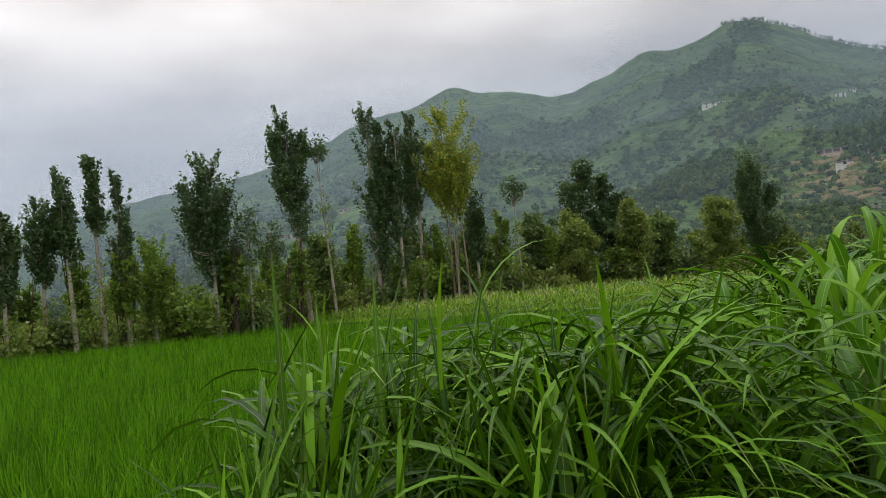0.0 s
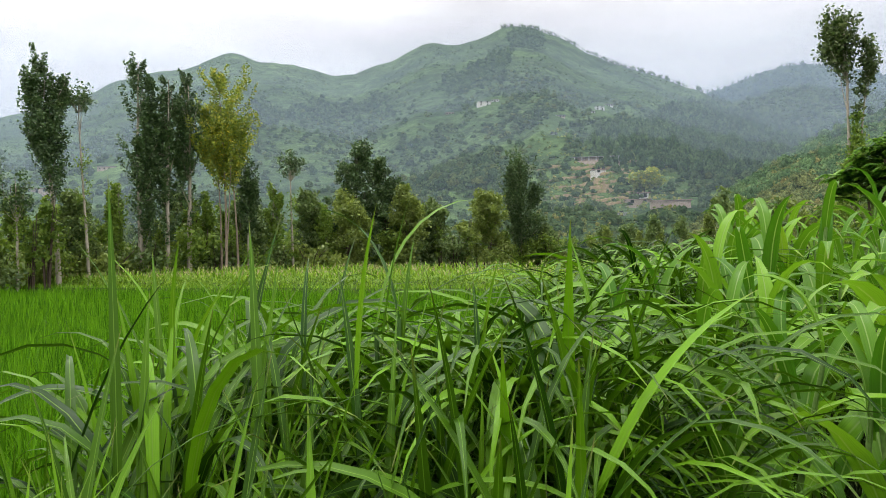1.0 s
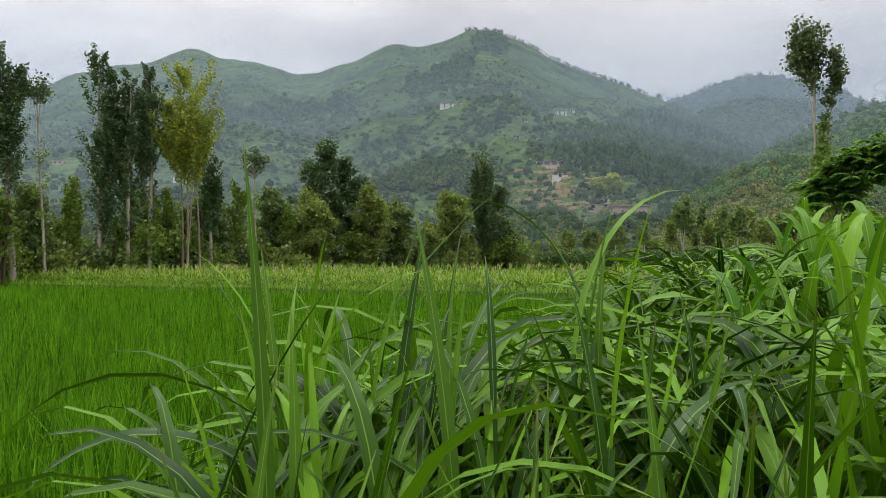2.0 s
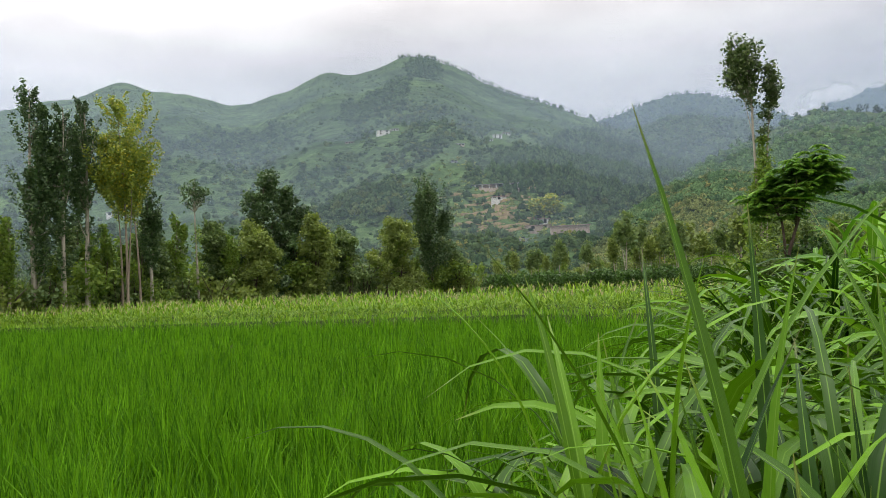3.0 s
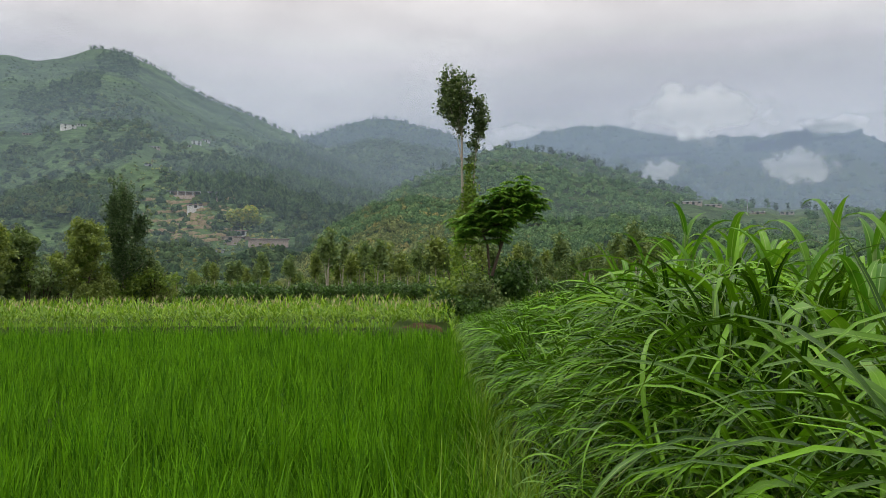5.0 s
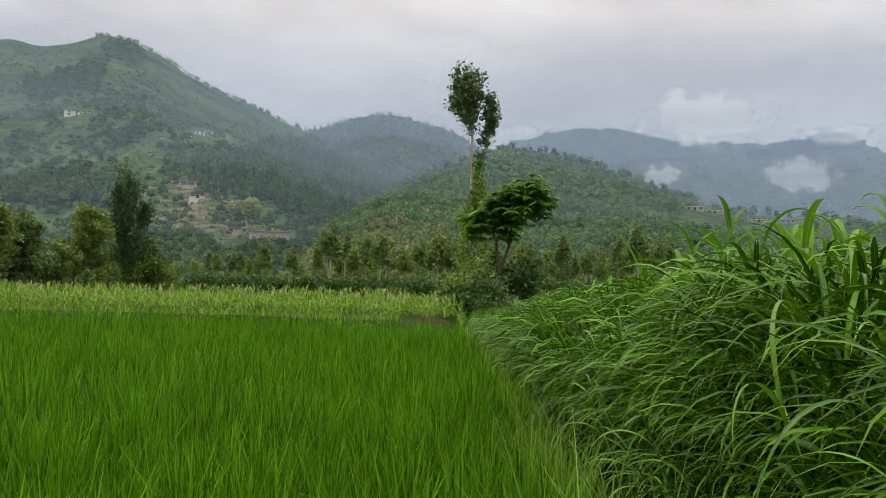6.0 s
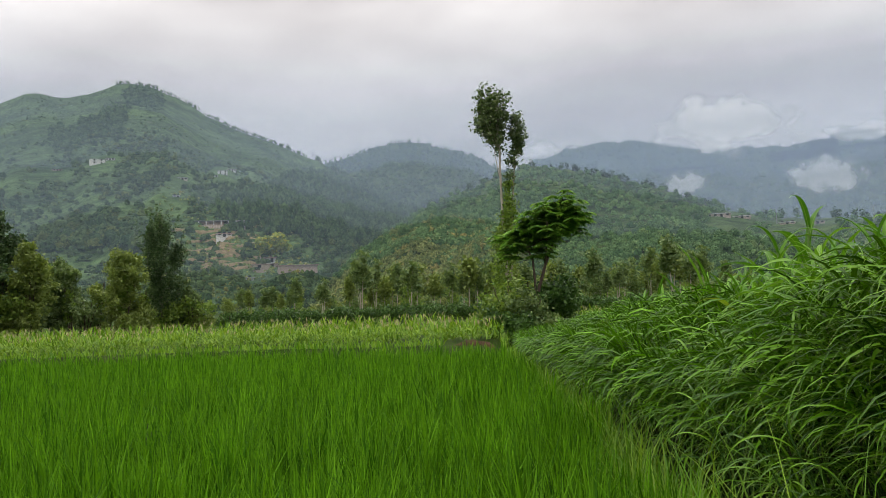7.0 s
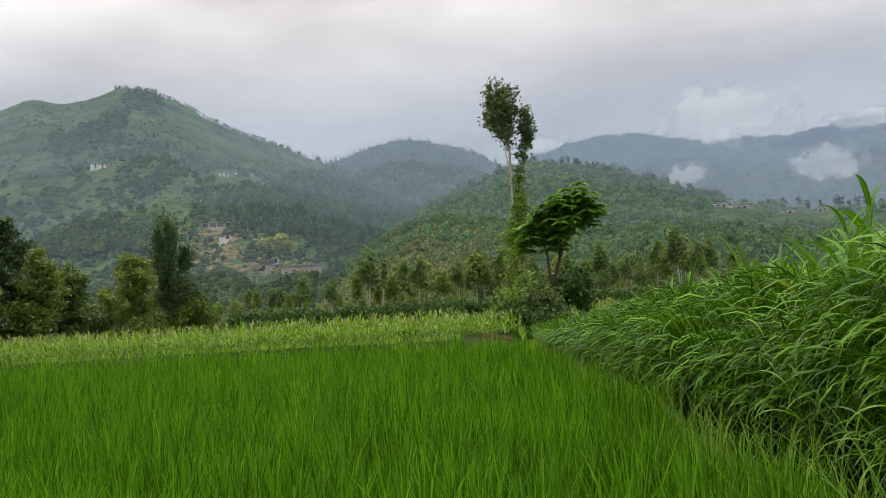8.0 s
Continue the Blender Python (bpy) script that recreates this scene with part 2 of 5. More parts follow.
RICE = leafy("rice_blades", (0.033, 0.122, 0.005), (0.168, 0.4, 0.014), patch=1.5, rough=0.6, glow=0.3, gloss=0.08)
NAPIER = blade_mat("fodder_grass_leaf", (0.018, 0.078, 0.005), (0.215, 0.455, 0.018), (0.25, 0.45, 0.06), 0.31, 0.26, "object", gloss=0.33)
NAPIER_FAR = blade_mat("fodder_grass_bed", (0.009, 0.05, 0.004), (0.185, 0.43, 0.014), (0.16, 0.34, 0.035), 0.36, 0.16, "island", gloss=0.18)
# darker copy of the grass leaf, so the clumps' insides look shaded
NAPIER_SHADED = blade_mat("fodder_grass_shaded", (0.008, 0.042, 0.003), (0.172, 0.39, 0.012), (0.17, 0.33, 0.035), 0.34, 0.16, "island", gloss=0.18)
NAPIER_STEM = plain("fodder_grass_stem", (0.045, 0.12, 0.025), (0.09, 0.17, 0.045), 8.0, 0.5, 0.1)
# stalk colour kept very dark: the strip's inner shade is put into it
SHADE_STEM = plain("shade_grass_stem", (0.018, 0.035, 0.01), (0.055, 0.06, 0.025), 8.0, 0.8, 0.1)
MAIZE = blade_mat("maize_leaf", (0.07, 0.21, 0.014), (0.235, 0.47, 0.034), (0.3, 0.47, 0.13), 0.36, 0.34, "object", (0.4, 0.34, 0.06))
MAIZE_FAR = blade_mat("maize_leaf_field", (0.09, 0.22, 0.014), (0.34, 0.53, 0.05), (0.4, 0.54, 0.11), 0.5, 0.35, "island")
MAIZE_NEAR = blade_mat("maize_leaf_rows", (0.06, 0.18, 0.012), (0.18, 0.4, 0.03), (0.3, 0.47, 0.12), 0.42, 0.3, "island")
MAIZE_STALK = plain("maize_stalk", (0.13, 0.24, 0.06), (0.2, 0.3, 0.09), 8.0, 0.5, 0.1)
TASSEL = plain("maize_tassel", (0.42, 0.38, 0.2), (0.52, 0.48, 0.26), 6.0, 0.8, 0.1)
WEED = leafy("bank_weeds", (0.1, 0.26, 0.014), (0.28, 0.46, 0.04), 0.6, 0.6, 0.35)
FIELD_SOIL = plain("field_soil", (0.026, 0.05, 0.01), (0.06, 0.09, 0.022), 0.8, 1.0, 0.3, 0.03)
MUD = plain("red_earth", (0.045, 0.03, 0.016), (0.11, 0.068, 0.036), 2.0, 0.9, 0.8, 0.05)
POPLAR_DARK = leafy("poplar_leaves", (0.034, 0.085, 0.03), (0.125, 0.205, 0.08), 0.5, 0.42, 0.25, odd=(0.2, 0.28, 0.14), gloss=0.45)
POPLAR_LIGHT = leafy("lone_poplar_leaves", (0.055, 0.1, 0.035), (0.14, 0.2, 0.075), 0.6, 0.42, 0.3, odd=(0.24, 0.3, 0.15))
POPLAR_YELLOW = leafy("turning_poplar_leaves", (0.16, 0.25, 0.05), (0.42, 0.48, 0.09), 0.35, 0.5, 0.4, odd=(0.66, 0.57, 0.06))
VINE = leafy("creeper_leaves", (0.11, 0.21, 0.035), (0.29, 0.41, 0.075), 0.6, 0.5, 0.35)
BROAD = leafy("broadleaf_crown", (0.07, 0.13, 0.045), (0.2, 0.285, 0.095), 0.4, 0.5, 0.32)
GROVE = leafy("grove_leaves", (0.1, 0.175, 0.065), (0.24, 0.33, 0.115), 0.4, 0.5, 0.3)
OLIVE = leafy("olive_crown", (0.15, 0.22, 0.06), (0.31, 0.39, 0.1), 0.4, 0.5, 0.35)
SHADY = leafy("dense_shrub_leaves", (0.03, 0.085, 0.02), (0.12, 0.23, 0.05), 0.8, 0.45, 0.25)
FERNY = leafy("feathery_fronds", (0.085, 0.22, 0.045), (0.33, 0.56, 0.11), 0.6, 0.45, 0.45)
SCRUB = leafy("hill_scrub", (0.042, 0.09, 0.04), (0.1, 0.16, 0.064), 0.012, 0.8, 0.25, odd=(0.12, 0.16, 0.05), gloss=0.1, relief=0.7)
CONIFER = leafy("dark_conifer", (0.034, 0.078, 0.034), (0.09, 0.155, 0.062), 0.012, 0.8, 0.15, gloss=0.1, relief=0.7)
BARK_PALE = plain("pale_bark", (0.34, 0.3, 0.24), (0.56, 0.5, 0.43), 2.5, 0.85, 0.5, 0.02, stretch=(1, 1, 0.3))
BARK_MID = plain("brownish_bark", (0.2, 0.16, 0.125), (0.42, 0.34, 0.27), 1.6, 0.85, 0.5, 0.02, stretch=(1, 1, 0.25))
BARK_DARK = plain("dark_bark", (0.06, 0.045, 0.035), (0.14, 0.11, 0.085), 3.0, 0.9, 0.6, 0.02, stretch=(1, 1, 0.3))
HILL_MAIN = hill_mat("mountain_turf", (0.03, 0.068, 0.029), (0.092, 0.16, 0.056), (0.11, 0.095, 0.06), 0.008, 0.68, 0.1)
HILL_EAST = hill_mat("wooded_turf", (0.035, 0.07, 0.026), (0.08, 0.125, 0.042), (0.15, 0.13, 0.07), 0.009, 0.68)
WOOD = leafy("mixed_wood", (0.125, 0.185, 0.07), (0.27, 0.32, 0.11), 0.02, 0.8, 0.25, odd=(0.34, 0.32, 0.11), gloss=0.1, relief=1.6)
WOOD_GREEN = leafy("green_wood", (0.072, 0.155, 0.062), (0.155, 0.275, 0.108), 0.02, 0.8, 0.25, odd=(0.18, 0.28, 0.11), gloss=0.1, relief=1.6)
HILL_FAR = hill_mat("far_forest_turf", (0.03, 0.055, 0.025), (0.06, 0.09, 0.035), (0.1, 0.09, 0.07), 0.004, 0.7)
PLASTER = plain("white_plaster", (0.76, 0.75, 0.72), (0.86, 0.85, 0.82), 0.7, 0.85, 0.15)
BRICKWALL = plain("pinkish_wall", (0.48, 0.39, 0.33), (0.62, 0.52, 0.45), 0.7, 0.9, 0.2)
TERRACE = plain("terrace_earth", (0.17, 0.15, 0.075), (0.34, 0.26, 0.15), 0.15, 0.9, 0.4, 0.1)
ROOF = plain("tin_roof", (0.3, 0.2, 0.17), (0.42, 0.33, 0.29), 0.6, 0.6, 0.15)
ROOF_GREY = plain("concrete_roof", (0.3, 0.3, 0.3), (0.42, 0.42, 0.41), 0.6, 0.8, 0.15)
ROOF_PALE = plain("pale_roof", (0.6, 0.6, 0.58), (0.74, 0.73, 0.71), 0.5, 0.7, 0.15)
DARK_GLASS = plain("dark_opening", (0.02, 0.022, 0.025), (0.04, 0.042, 0.045), 1.0, 0.3, 0.0)


# ---- mesh tools ----
def np_mesh(name, V, F, mat, UV=None, smooth=True):
    """A mesh from arrays: vertices, quads, and a UV for each vertex."""
    V, F = np.asarray(V, np.float32), np.asarray(F, np.int32)
    k = F.shape[1]
    me = bpy.data.meshes.new(name)
    me.vertices.add(len(V)); me.loops.add(F.size); me.polygons.add(len(F))
    me.vertices.foreach_set("co", V.ravel())
    me.loops.foreach_set("vertex_index", F.ravel())
    me.polygons.foreach_set("loop_start", np.arange(0, F.size, k, dtype=np.int32))
    me.polygons.foreach_set("use_smooth", np.full(len(F), smooth, dtype=bool))
    if UV is not None:
        lay = me.uv_layers.new(name="UVMap")
        lay.data.foreach_set("uv", np.asarray(UV, np.float32)[F.ravel()].ravel())
    me.update(calc_edges=True)
    me.materials.append(mat)
    return me


def blades(root, heading, length, width, lean, bend, segs=4, fold=0.0, power=1.4, base_w=0.6, twist=None):
    """Arching blades. lean: from the vertical at the foot; bend: how far it turns over towards the tip. Returns V, F, UV."""
    N = len(root)
    s = np.linspace(0, 1, segs + 1)
    th = lean[:, None] + bend[:, None] * s[None] ** power
    ds = length[:, None] / segs
    mid = (th[:, 1:] + th[:, :-1]) / 2
    r = np.concatenate([np.zeros((N, 1)), np.cumsum(np.sin(mid) * ds, 1)], 1)
    z = np.concatenate([np.zeros((N, 1)), np.cumsum(np.cos(mid) * ds, 1)], 1)
    hx, hy = np.cos(heading)[:, None], np.sin(heading)[:, None]
    C = np.stack([root[:, None, 0] + r * hx, root[:, None, 1] + r * hy, root[:, None, 2] + z], 2)
    prof = np.clip(np.minimum(base_w + (1 - base_w) * s / 0.3, 1.0), 0, 1) * np.clip((1 - s ** 2.2), 0.03, 1)
    w = width[:, None] * prof[None] / 2
    tw = np.zeros(N) if twist is None else twist
    ta = tw[:, None] * s[None]
    side = np.stack([-hy * np.cos(ta), hx * np.cos(ta), np.sin(ta)], 2)
    nor = np.stack([-np.cos(th) * hx, -np.cos(th) * hy, np.sin(th)], 2)
    if fold > 0:
        cols = [C - side * w[..., None] + nor * (w * fold)[..., None], C, C + side * w[..., None] + nor * (w * fold)[..., None]]
        us = (0.0, 0.5, 1.0)
    else:
        cols = [C - side * w[..., None], C + side * w[..., None]]
        us = (0.0, 1.0)
    k = len(cols)
    V = np.stack(cols, 2).reshape(-1, 3)
    UV = np.stack([np.broadcast_to(np.array(us)[None, None], (N, segs + 1, k)), np.broadcast_to(s[None, :, None], (N, segs + 1, k))], 3).reshape(-1, 2)
    one = []
    for i in range(segs):
        for j in range(k - 1):
            a = i * k + j
            one.append((a, a + 1, a + k + 1, a + k))
    F = (np.array(one)[None] + (np.arange(N) * (segs + 1) * k)[:, None, None]).reshape(-1, 4)
    return V, F, UV


def joined(packs):
    V, F, U, o = [], [], [], 0
    for v, f, u in packs:
        V.append(v); F.append(f + o); U.append(u); o += len(v)
    return np.concatenate(V), np.concatenate(F), np.concatenate(U)


def tubes(paths, sides=6):
    """Tapered round limbs: each path is a list of (x, y, z, radius). Returns V, F."""
    V, F = [], []
    for p in paths:
        p = np.asarray(p, float)
        o = len(V)
        for i in range(len(p)):
            d = p[min(i + 1, len(p) - 1), :3] - p[max(i - 1, 0), :3]
            d = d / (np.linalg.norm(d) + 1e-9)
            a = np.cross(d, (0, 0, 1.0) if abs(d[2]) < 0.9 else (1.0, 0, 0)); a /= np.linalg.norm(a)
            b = np.cross(d, a)
            for k in range(sides):
                t = 2 * math.pi * k / sides
                V.append(p[i, :3] + p[i, 3] * (math.cos(t) * a + math.sin(t) * b))
        for i in range(len(p) - 1):
            for k in range(sides):
                k2 = (k + 1) % sides
                F.append((o + i * sides + k, o + i * sides + k2, o + (i + 1) * sides + k2, o + (i + 1) * sides + k))
    return np.array(V), np.array(F)


def leaf_quads(P, size, r, flat=0.35, shape=1.5):
    """Small pointed leaves at the points P, turned at random, a little more level than upright."""
    N = len(P)
    d = r.normal(size=(N, 3)); d[:, 2] *= 0.8; d /= np.linalg.norm(d, axis=1)[:, None]
    u = r.normal(size=(N, 3)); u[:, 2] += flat
    s = np.cross(d, u); s /= np.linalg.norm(s, axis=1)[:, None] + 1e-9
    sz = size * r.uniform(0.6, 1.35, N)[:, None]
    V = np.stack([P - d * sz * 0.5, P + s * sz * 0.5 / shape, P + d * sz * 0.6, P - s * sz * 0.5 / shape], 1).reshape(-1, 3)
    F = np.arange(4 * N).reshape(-1, 4)
    return V, F


def part(name, me, parent, label="", m=None):
    ob = new(name, me)
    ob.parent = parent
    if m is not None:
        ob.matrix_basis = m
    if label:
        tagged(ob, label)
    return ob


def box_mesh(name, parts, mat, bevel=0.0):
    """Boxes joined into one mesh: (x0, y0, z0, x1, y1, z1) each."""
    bm = bmesh.new()
    for x0, y0, z0, x1, y1, z1 in parts:
        made = bmesh.ops.create_cube(bm, size=1.0, matrix=Matrix.Translation(((x0 + x1) / 2, (y0 + y1) / 2, (z0 + z1) / 2)) @ Matrix.Diagonal((x1 - x0, y1 - y0, z1 - z0, 1)))
    if bevel:
        bmesh.ops.bevel(bm, geom=bm.edges[:], offset=bevel, segments=1, affect="EDGES")
    me = bpy.data.meshes.new(name)
    bm.to_mesh(me); bm.free()
    me.materials.append(mat)
    return me


def polar(az, r):
    a = math.radians(az)
    return r * math.sin(a), r * math.cos(a)


# ---- the lie of the land ----
EYE = 1.55


def smooth(x):
    x = np.clip(x, 0, 1)
    return x * x * (3 - 2 * x)


def fbm(x, y, seed, octaves=5):
    """Cheap rolling noise from turned sine waves, about -1 to 1."""
    g = np.random.default_rng(seed)
    out, amp, fr = np.zeros_like(x), 1.0, 1.0
    for o in range(octaves):
        for k in range(3):
            a = g.uniform(0, 2 * math.pi)
            p = g.uniform(0, 2 * math.pi)
            out = out + amp / 3 * np.sin(fr * (x * math.cos(a) + y * math.sin(a)) + p + 1.3 * np.sin(fr * 0.6 * (x * math.sin(a) - y * math.cos(a)) + p * 2))
        amp *= 0.55; fr *= 2.1
    return out


def edge_y(x):
    """The far edge of the rice: nearly straight, farther off to the west."""
    x = np.asarray(x, float)
    return 28.3 + 5.7 * smooth((x - 0.6) / 0.6) + 2.8 * smooth(-x / 10) + 0.12 * np.clip(-x - 10, 0, 60) + 0.25 * np.sin(x * 0.5)


def ground_z(x, y):
    x, y = np.asarray(x, float), np.asarray(y, float)
    z = 0.5 * smooth((y - edge_y(x) - 0.1) / 0.7)                 # field terrace
    z = z + 0.9 * smooth((np.hypot(x, y) - 50) / 60) * (y > 0)    # valley floor rises gently
    z = z + 5.0 * smooth((np.hypot(x, y) - 130) / 150) * (y > 0)
    z = z + 0.12 * smooth((x - 0.75) / 0.25)                      # field bund and fodder plot
    z = z + 0.10 * smooth((0.9 - y) / 0.3) * (x < 0.9)
    return z


def ridge(knots):
    """Skyline by a few bearings and angles of rise, smoothed between them."""
    a = np.array([k[0] for k in knots], float); e = np.array([k[1] for k in knots], float)

    def f(az):
        az = np.asarray(az, float)
        i = np.clip(np.searchsorted(a, az) - 1, 0, len(a) - 2)
        t = np.clip((az - a[i]) / (a[i + 1] - a[i]), 0, 1)
        m = np.gradient(e, a)
        h = a[i + 1] - a[i]
        return (2 * t**3 - 3 * t**2 + 1) * e[i] + (t**3 - 2 * t**2 + t) * h * m[i] + (-2 * t**3 + 3 * t**2) * e[i + 1] + (t**3 - t**2) * h * m[i + 1]
    return f


class Hill:
    """A range seen from the fields: foot at r0, crest at r1, with spurs and gullies."""

    def __init__(self, knots, r0, r1, power, rough, seed, lo=0.0):
        self.f, self.r0, self.r1, self.power, self.rough, self.seed, self.lo = ridge(knots), r0, r1, power, rough, seed, lo
        self.a0, self.a1 = knots[0][0], knots[-1][0]

    def rise(self, az, r):
        az, r = np.asarray(az, float), np.asarray(r, float)
        u = np.log(np.maximum(r, 1) / self.r0) / math.log(self.r1 / self.r0)
        uc = np.clip(u, 0, 1)
        el = self.lo + (self.f(az) - self.lo) * uc ** self.power
        x, y = r * np.sin(np.radians(az)), r * np.cos(np.radians(az))
        wl = self.r1 * 0.16
        spur = fbm(az * self.r1 * 0.0175 / wl * 1.2, u * 2.2, self.seed) * np.sin(math.pi * np.clip(uc, 0, 1)) ** 0.8
        fine = fbm(x / (wl * 0.16), y / (wl * 0.16), self.seed + 5, 3) * (uc > 0) * (uc < 1)
        z = EYE + r * np.tan(np.radians(el)) + self.r1 * self.rough * spur + self.r1 * self.rough * 0.05 * fine * np.clip((1 - uc) * 6, 0, 1)
        z = z + self.r1 * 0.0016 * fbm(az * 2.6, u * 8, self.seed + 9, 4) * uc
        z = z - np.clip(r - self.r1, 0, None) * 0.45
        return np.where(u < 0, -3.0, z)

    def mesh(self, name, mat, na=280, nr=90):
        az = np.linspace(self.a0, self.a1, na)
        r = self.r0 * (self.r1 / self.r0) ** np.linspace(-0.02, 1.0, nr)
        r = np.concatenate([r, self.r1 * np.array([1.02, 1.06, 1.15, 1.3])])
        A, R = np.meshgrid(az, r)
        Z = self.rise(A, R)
        V = np.stack([R * np.sin(np.radians(A)), R * np.cos(np.radians(A)), Z], 2).reshape(-1, 3)
        nrr = len(r)
        i, j = np.meshgrid(np.arange(nrr - 1), np.arange(na - 1), indexing="ij")
        b = (i * na + j).ravel()
        F = np.stack([b, b + 1, b + na + 1, b + na], 1)
        return tagged(new(name, np_mesh(name, V, F, mat)), kind="structure")

    def where(self, az, el):
        """The place on the slope seen at that bearing and angle of rise."""
        r = np.geomspace(self.r0 * 1.01, self.r1, 900)
        z = self.rise(np.full(900, float(az)), r)
        k = int(np.argmax(np.degrees(np.arctan2(z - EYE, r)) >= el))
        x, y = polar(az, float(r[k]))
        return x, y, float(z[k])


MAIN = Hill([(-100, 3.5), (-80, 4.6), (-68, 5.8), (-61, 7.5), (-54, 8.8), (-49.5, 10.2), (-46, 11.7), (-42.5, 12.5), (-41.2, 12.98), (-40.0, 13.38), (-38.3, 12.92), (-36.2, 12.8), (-34.9, 12.42), (-33.5, 12.1), (-30.5, 12.8),
             (-27.2, 14.1), (-25.3, 14.0), (-21.6, 15.0), (-20, 14.7), (-16, 12.7), (-11.7, 11.1), (-8, 9.3), (-3, 7.0), (4, 4.5), (12, 2.5)], 190, 1450, 0.95, 0.014, 11)
EAST = Hill([(-16, 7.5), (-10, 10.0), (-6.8, 10.9), (-4.7, 11.45), (-2, 11.0), (0.2, 10.4), (2, 9.4), (5, 7.5), (10, 5)], 700, 2100, 0.8, 0.006, 23)
NEAR = Hill([(-14, 0.4), (-10.5, 1.6), (-7.5, 4.2), (-3.5, 6.9), (0.2, 8.3), (2.8, 9.3), (5.8, 9.3), (9.5, 8.3), (12.3, 7.5), (14.8, 6.4), (18.2, 5.4), (24.7, 4.7), (35, 4.2), (60, 3.5)], 150, 560, 0.95, 0.02, 31)
BLUE = Hill([(-4, 6.5), (0, 8.4), (3.2, 9.5), (7.6, 10.6), (10.5, 10.7), (14.8, 9.8), (18.2, 9.6), (22.2, 9.7), (23.6, 10.1), (26.7, 8.7), (34, 7), (50, 7.5), (70, 5)], 1300, 3600, 0.7, 0.012, 43)
MAIN.mesh("hillside_main", HILL_MAIN)
EAST.mesh("hillside_east", HILL_EAST, 120, 50)
NEAR.mesh("hillside_near", HILL_EAST, 200, 70)
BLUE.mesh("hillside_far", HILL_FAR, 140, 50)

# the ground, one sheet: fine near the fields, coarse towards the horizon
gx = np.concatenate([-np.geomspace(4000, 62, 24), np.linspace(-60, 12, 73), np.geomspace(12.5, 4000, 34)])
gy = np.concatenate([-np.geomspace(4000, 6, 20), np.linspace(-5, 60, 196), np.geomspace(61, 4000, 40)])
GX, GY = np.meshgrid(gx, gy)
GZ = ground_z(GX, GY) + 0.02 * fbm(GX * 2.0, GY * 2.0, 3, 3)
i, j = np.meshgrid(np.arange(len(gy) - 1), np.arange(len(gx) - 1), indexing="ij")
gb = (i * len(gx) + j).ravel()
ground = tagged(new("ground", np_mesh("ground", np.stack([GX, GY, GZ], 2).reshape(-1, 3), np.stack([gb, gb + 1, gb + len(gx) + 1, gb + len(gx)], 1), FIELD_SOIL)), kind="structure")


# ---- haze put in as tinted sheets, and low cloud ----
def haze_sheet(name, r, el_top, density, colour, fade, n, a0=-110, a1=80):
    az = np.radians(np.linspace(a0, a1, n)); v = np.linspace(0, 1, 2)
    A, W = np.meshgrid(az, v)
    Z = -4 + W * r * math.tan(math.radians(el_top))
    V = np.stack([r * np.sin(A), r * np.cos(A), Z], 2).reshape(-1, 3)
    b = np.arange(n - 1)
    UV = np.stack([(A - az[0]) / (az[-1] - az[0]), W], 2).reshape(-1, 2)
    ob = new(name, np_mesh(name, V, np.stack([b, b + 1, b + n + 1, b + n], 1), haze_mat(name, density, colour, fade), UV))
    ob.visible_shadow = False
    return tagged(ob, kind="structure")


# bluish haze tints; the added sheets stand between the ranges and fade upwards
HAZE_TINT = (0.59, 0.74, 0.97)
HAZE_TINT_FAR = (0.52, 0.69, 1.0)
haze_sheet("backdrop_haze_foot", 165, 22, 0.058, HAZE_TINT, 0.35, 76)
haze_sheet("backdrop_haze_slope", 300, 22, 0.095, HAZE_TINT, 0.35, 83)
haze_sheet("backdrop_haze_flank", 500, 22, 0.115, HAZE_TINT, 0.35, 90)
haze_sheet("backdrop_haze_ridge", 780, 22, 0.15, HAZE_TINT, 0.4, 97)
haze_sheet("backdrop_haze_crest", 1150, 22, 0.14, HAZE_TINT, 0.4, 104)
haze_sheet("backdrop_haze_far", 1800, 20, 0.29, HAZE_TINT_FAR, 0.45, 111)
haze_sheet("backdrop_haze_last", 2800, 20, 0.26, HAZE_TINT_FAR, 0.45, 118)


def cloud(name, az, el, r, w, h, density, seed):
    """A bank of cloud against the far slopes: a bulging sheet, w by h degrees."""
    n = 24
    U, W = np.meshgrid(np.linspace(0, 1, n), np.linspace(0, 1, n))
    A = np.radians(az + (U - 0.5) * w); E = np.radians(el + (W - 0.5) * h)
    R = r - r * 0.06 * np.cos((U - 0.5) * math.pi) * np.cos((W - 0.5) * math.pi)
    V = np.stack([R * np.sin(A), R * np.cos(A), EYE + R * np.tan(E)], 2).reshape(-1, 3)
    i, j = np.meshgrid(np.arange(n - 1), np.arange(n - 1), indexing="ij")
    b = (i * n + j).ravel()
    ob = new(name, np_mesh(name, V, np.stack([b, b + 1, b + n + 1, b + n], 1), cloud_mat(name, density, seed), np.stack([U, W], 2).reshape(-1, 2)))
    ob.visible_shadow = False
    return tagged(ob, kind="structure")


cloud("backdrop_cloud_bank", 16.4, 11.2, 2200, 13, 5.2, 0.93, 2.3)
cloud("backdrop_cloud_wisp", 22.2, 7.6, 2180, 6.5, 3.2, 0.52, 5.1)
cloud("backdrop_cloud_tuft", 13.8, 7.7, 2190, 4.0, 2.2, 0.5, 8.7)
cloud("backdrop_cloud_peak", 24.2, 9.9, 2900, 6, 1.8, 0.5, 3.9)
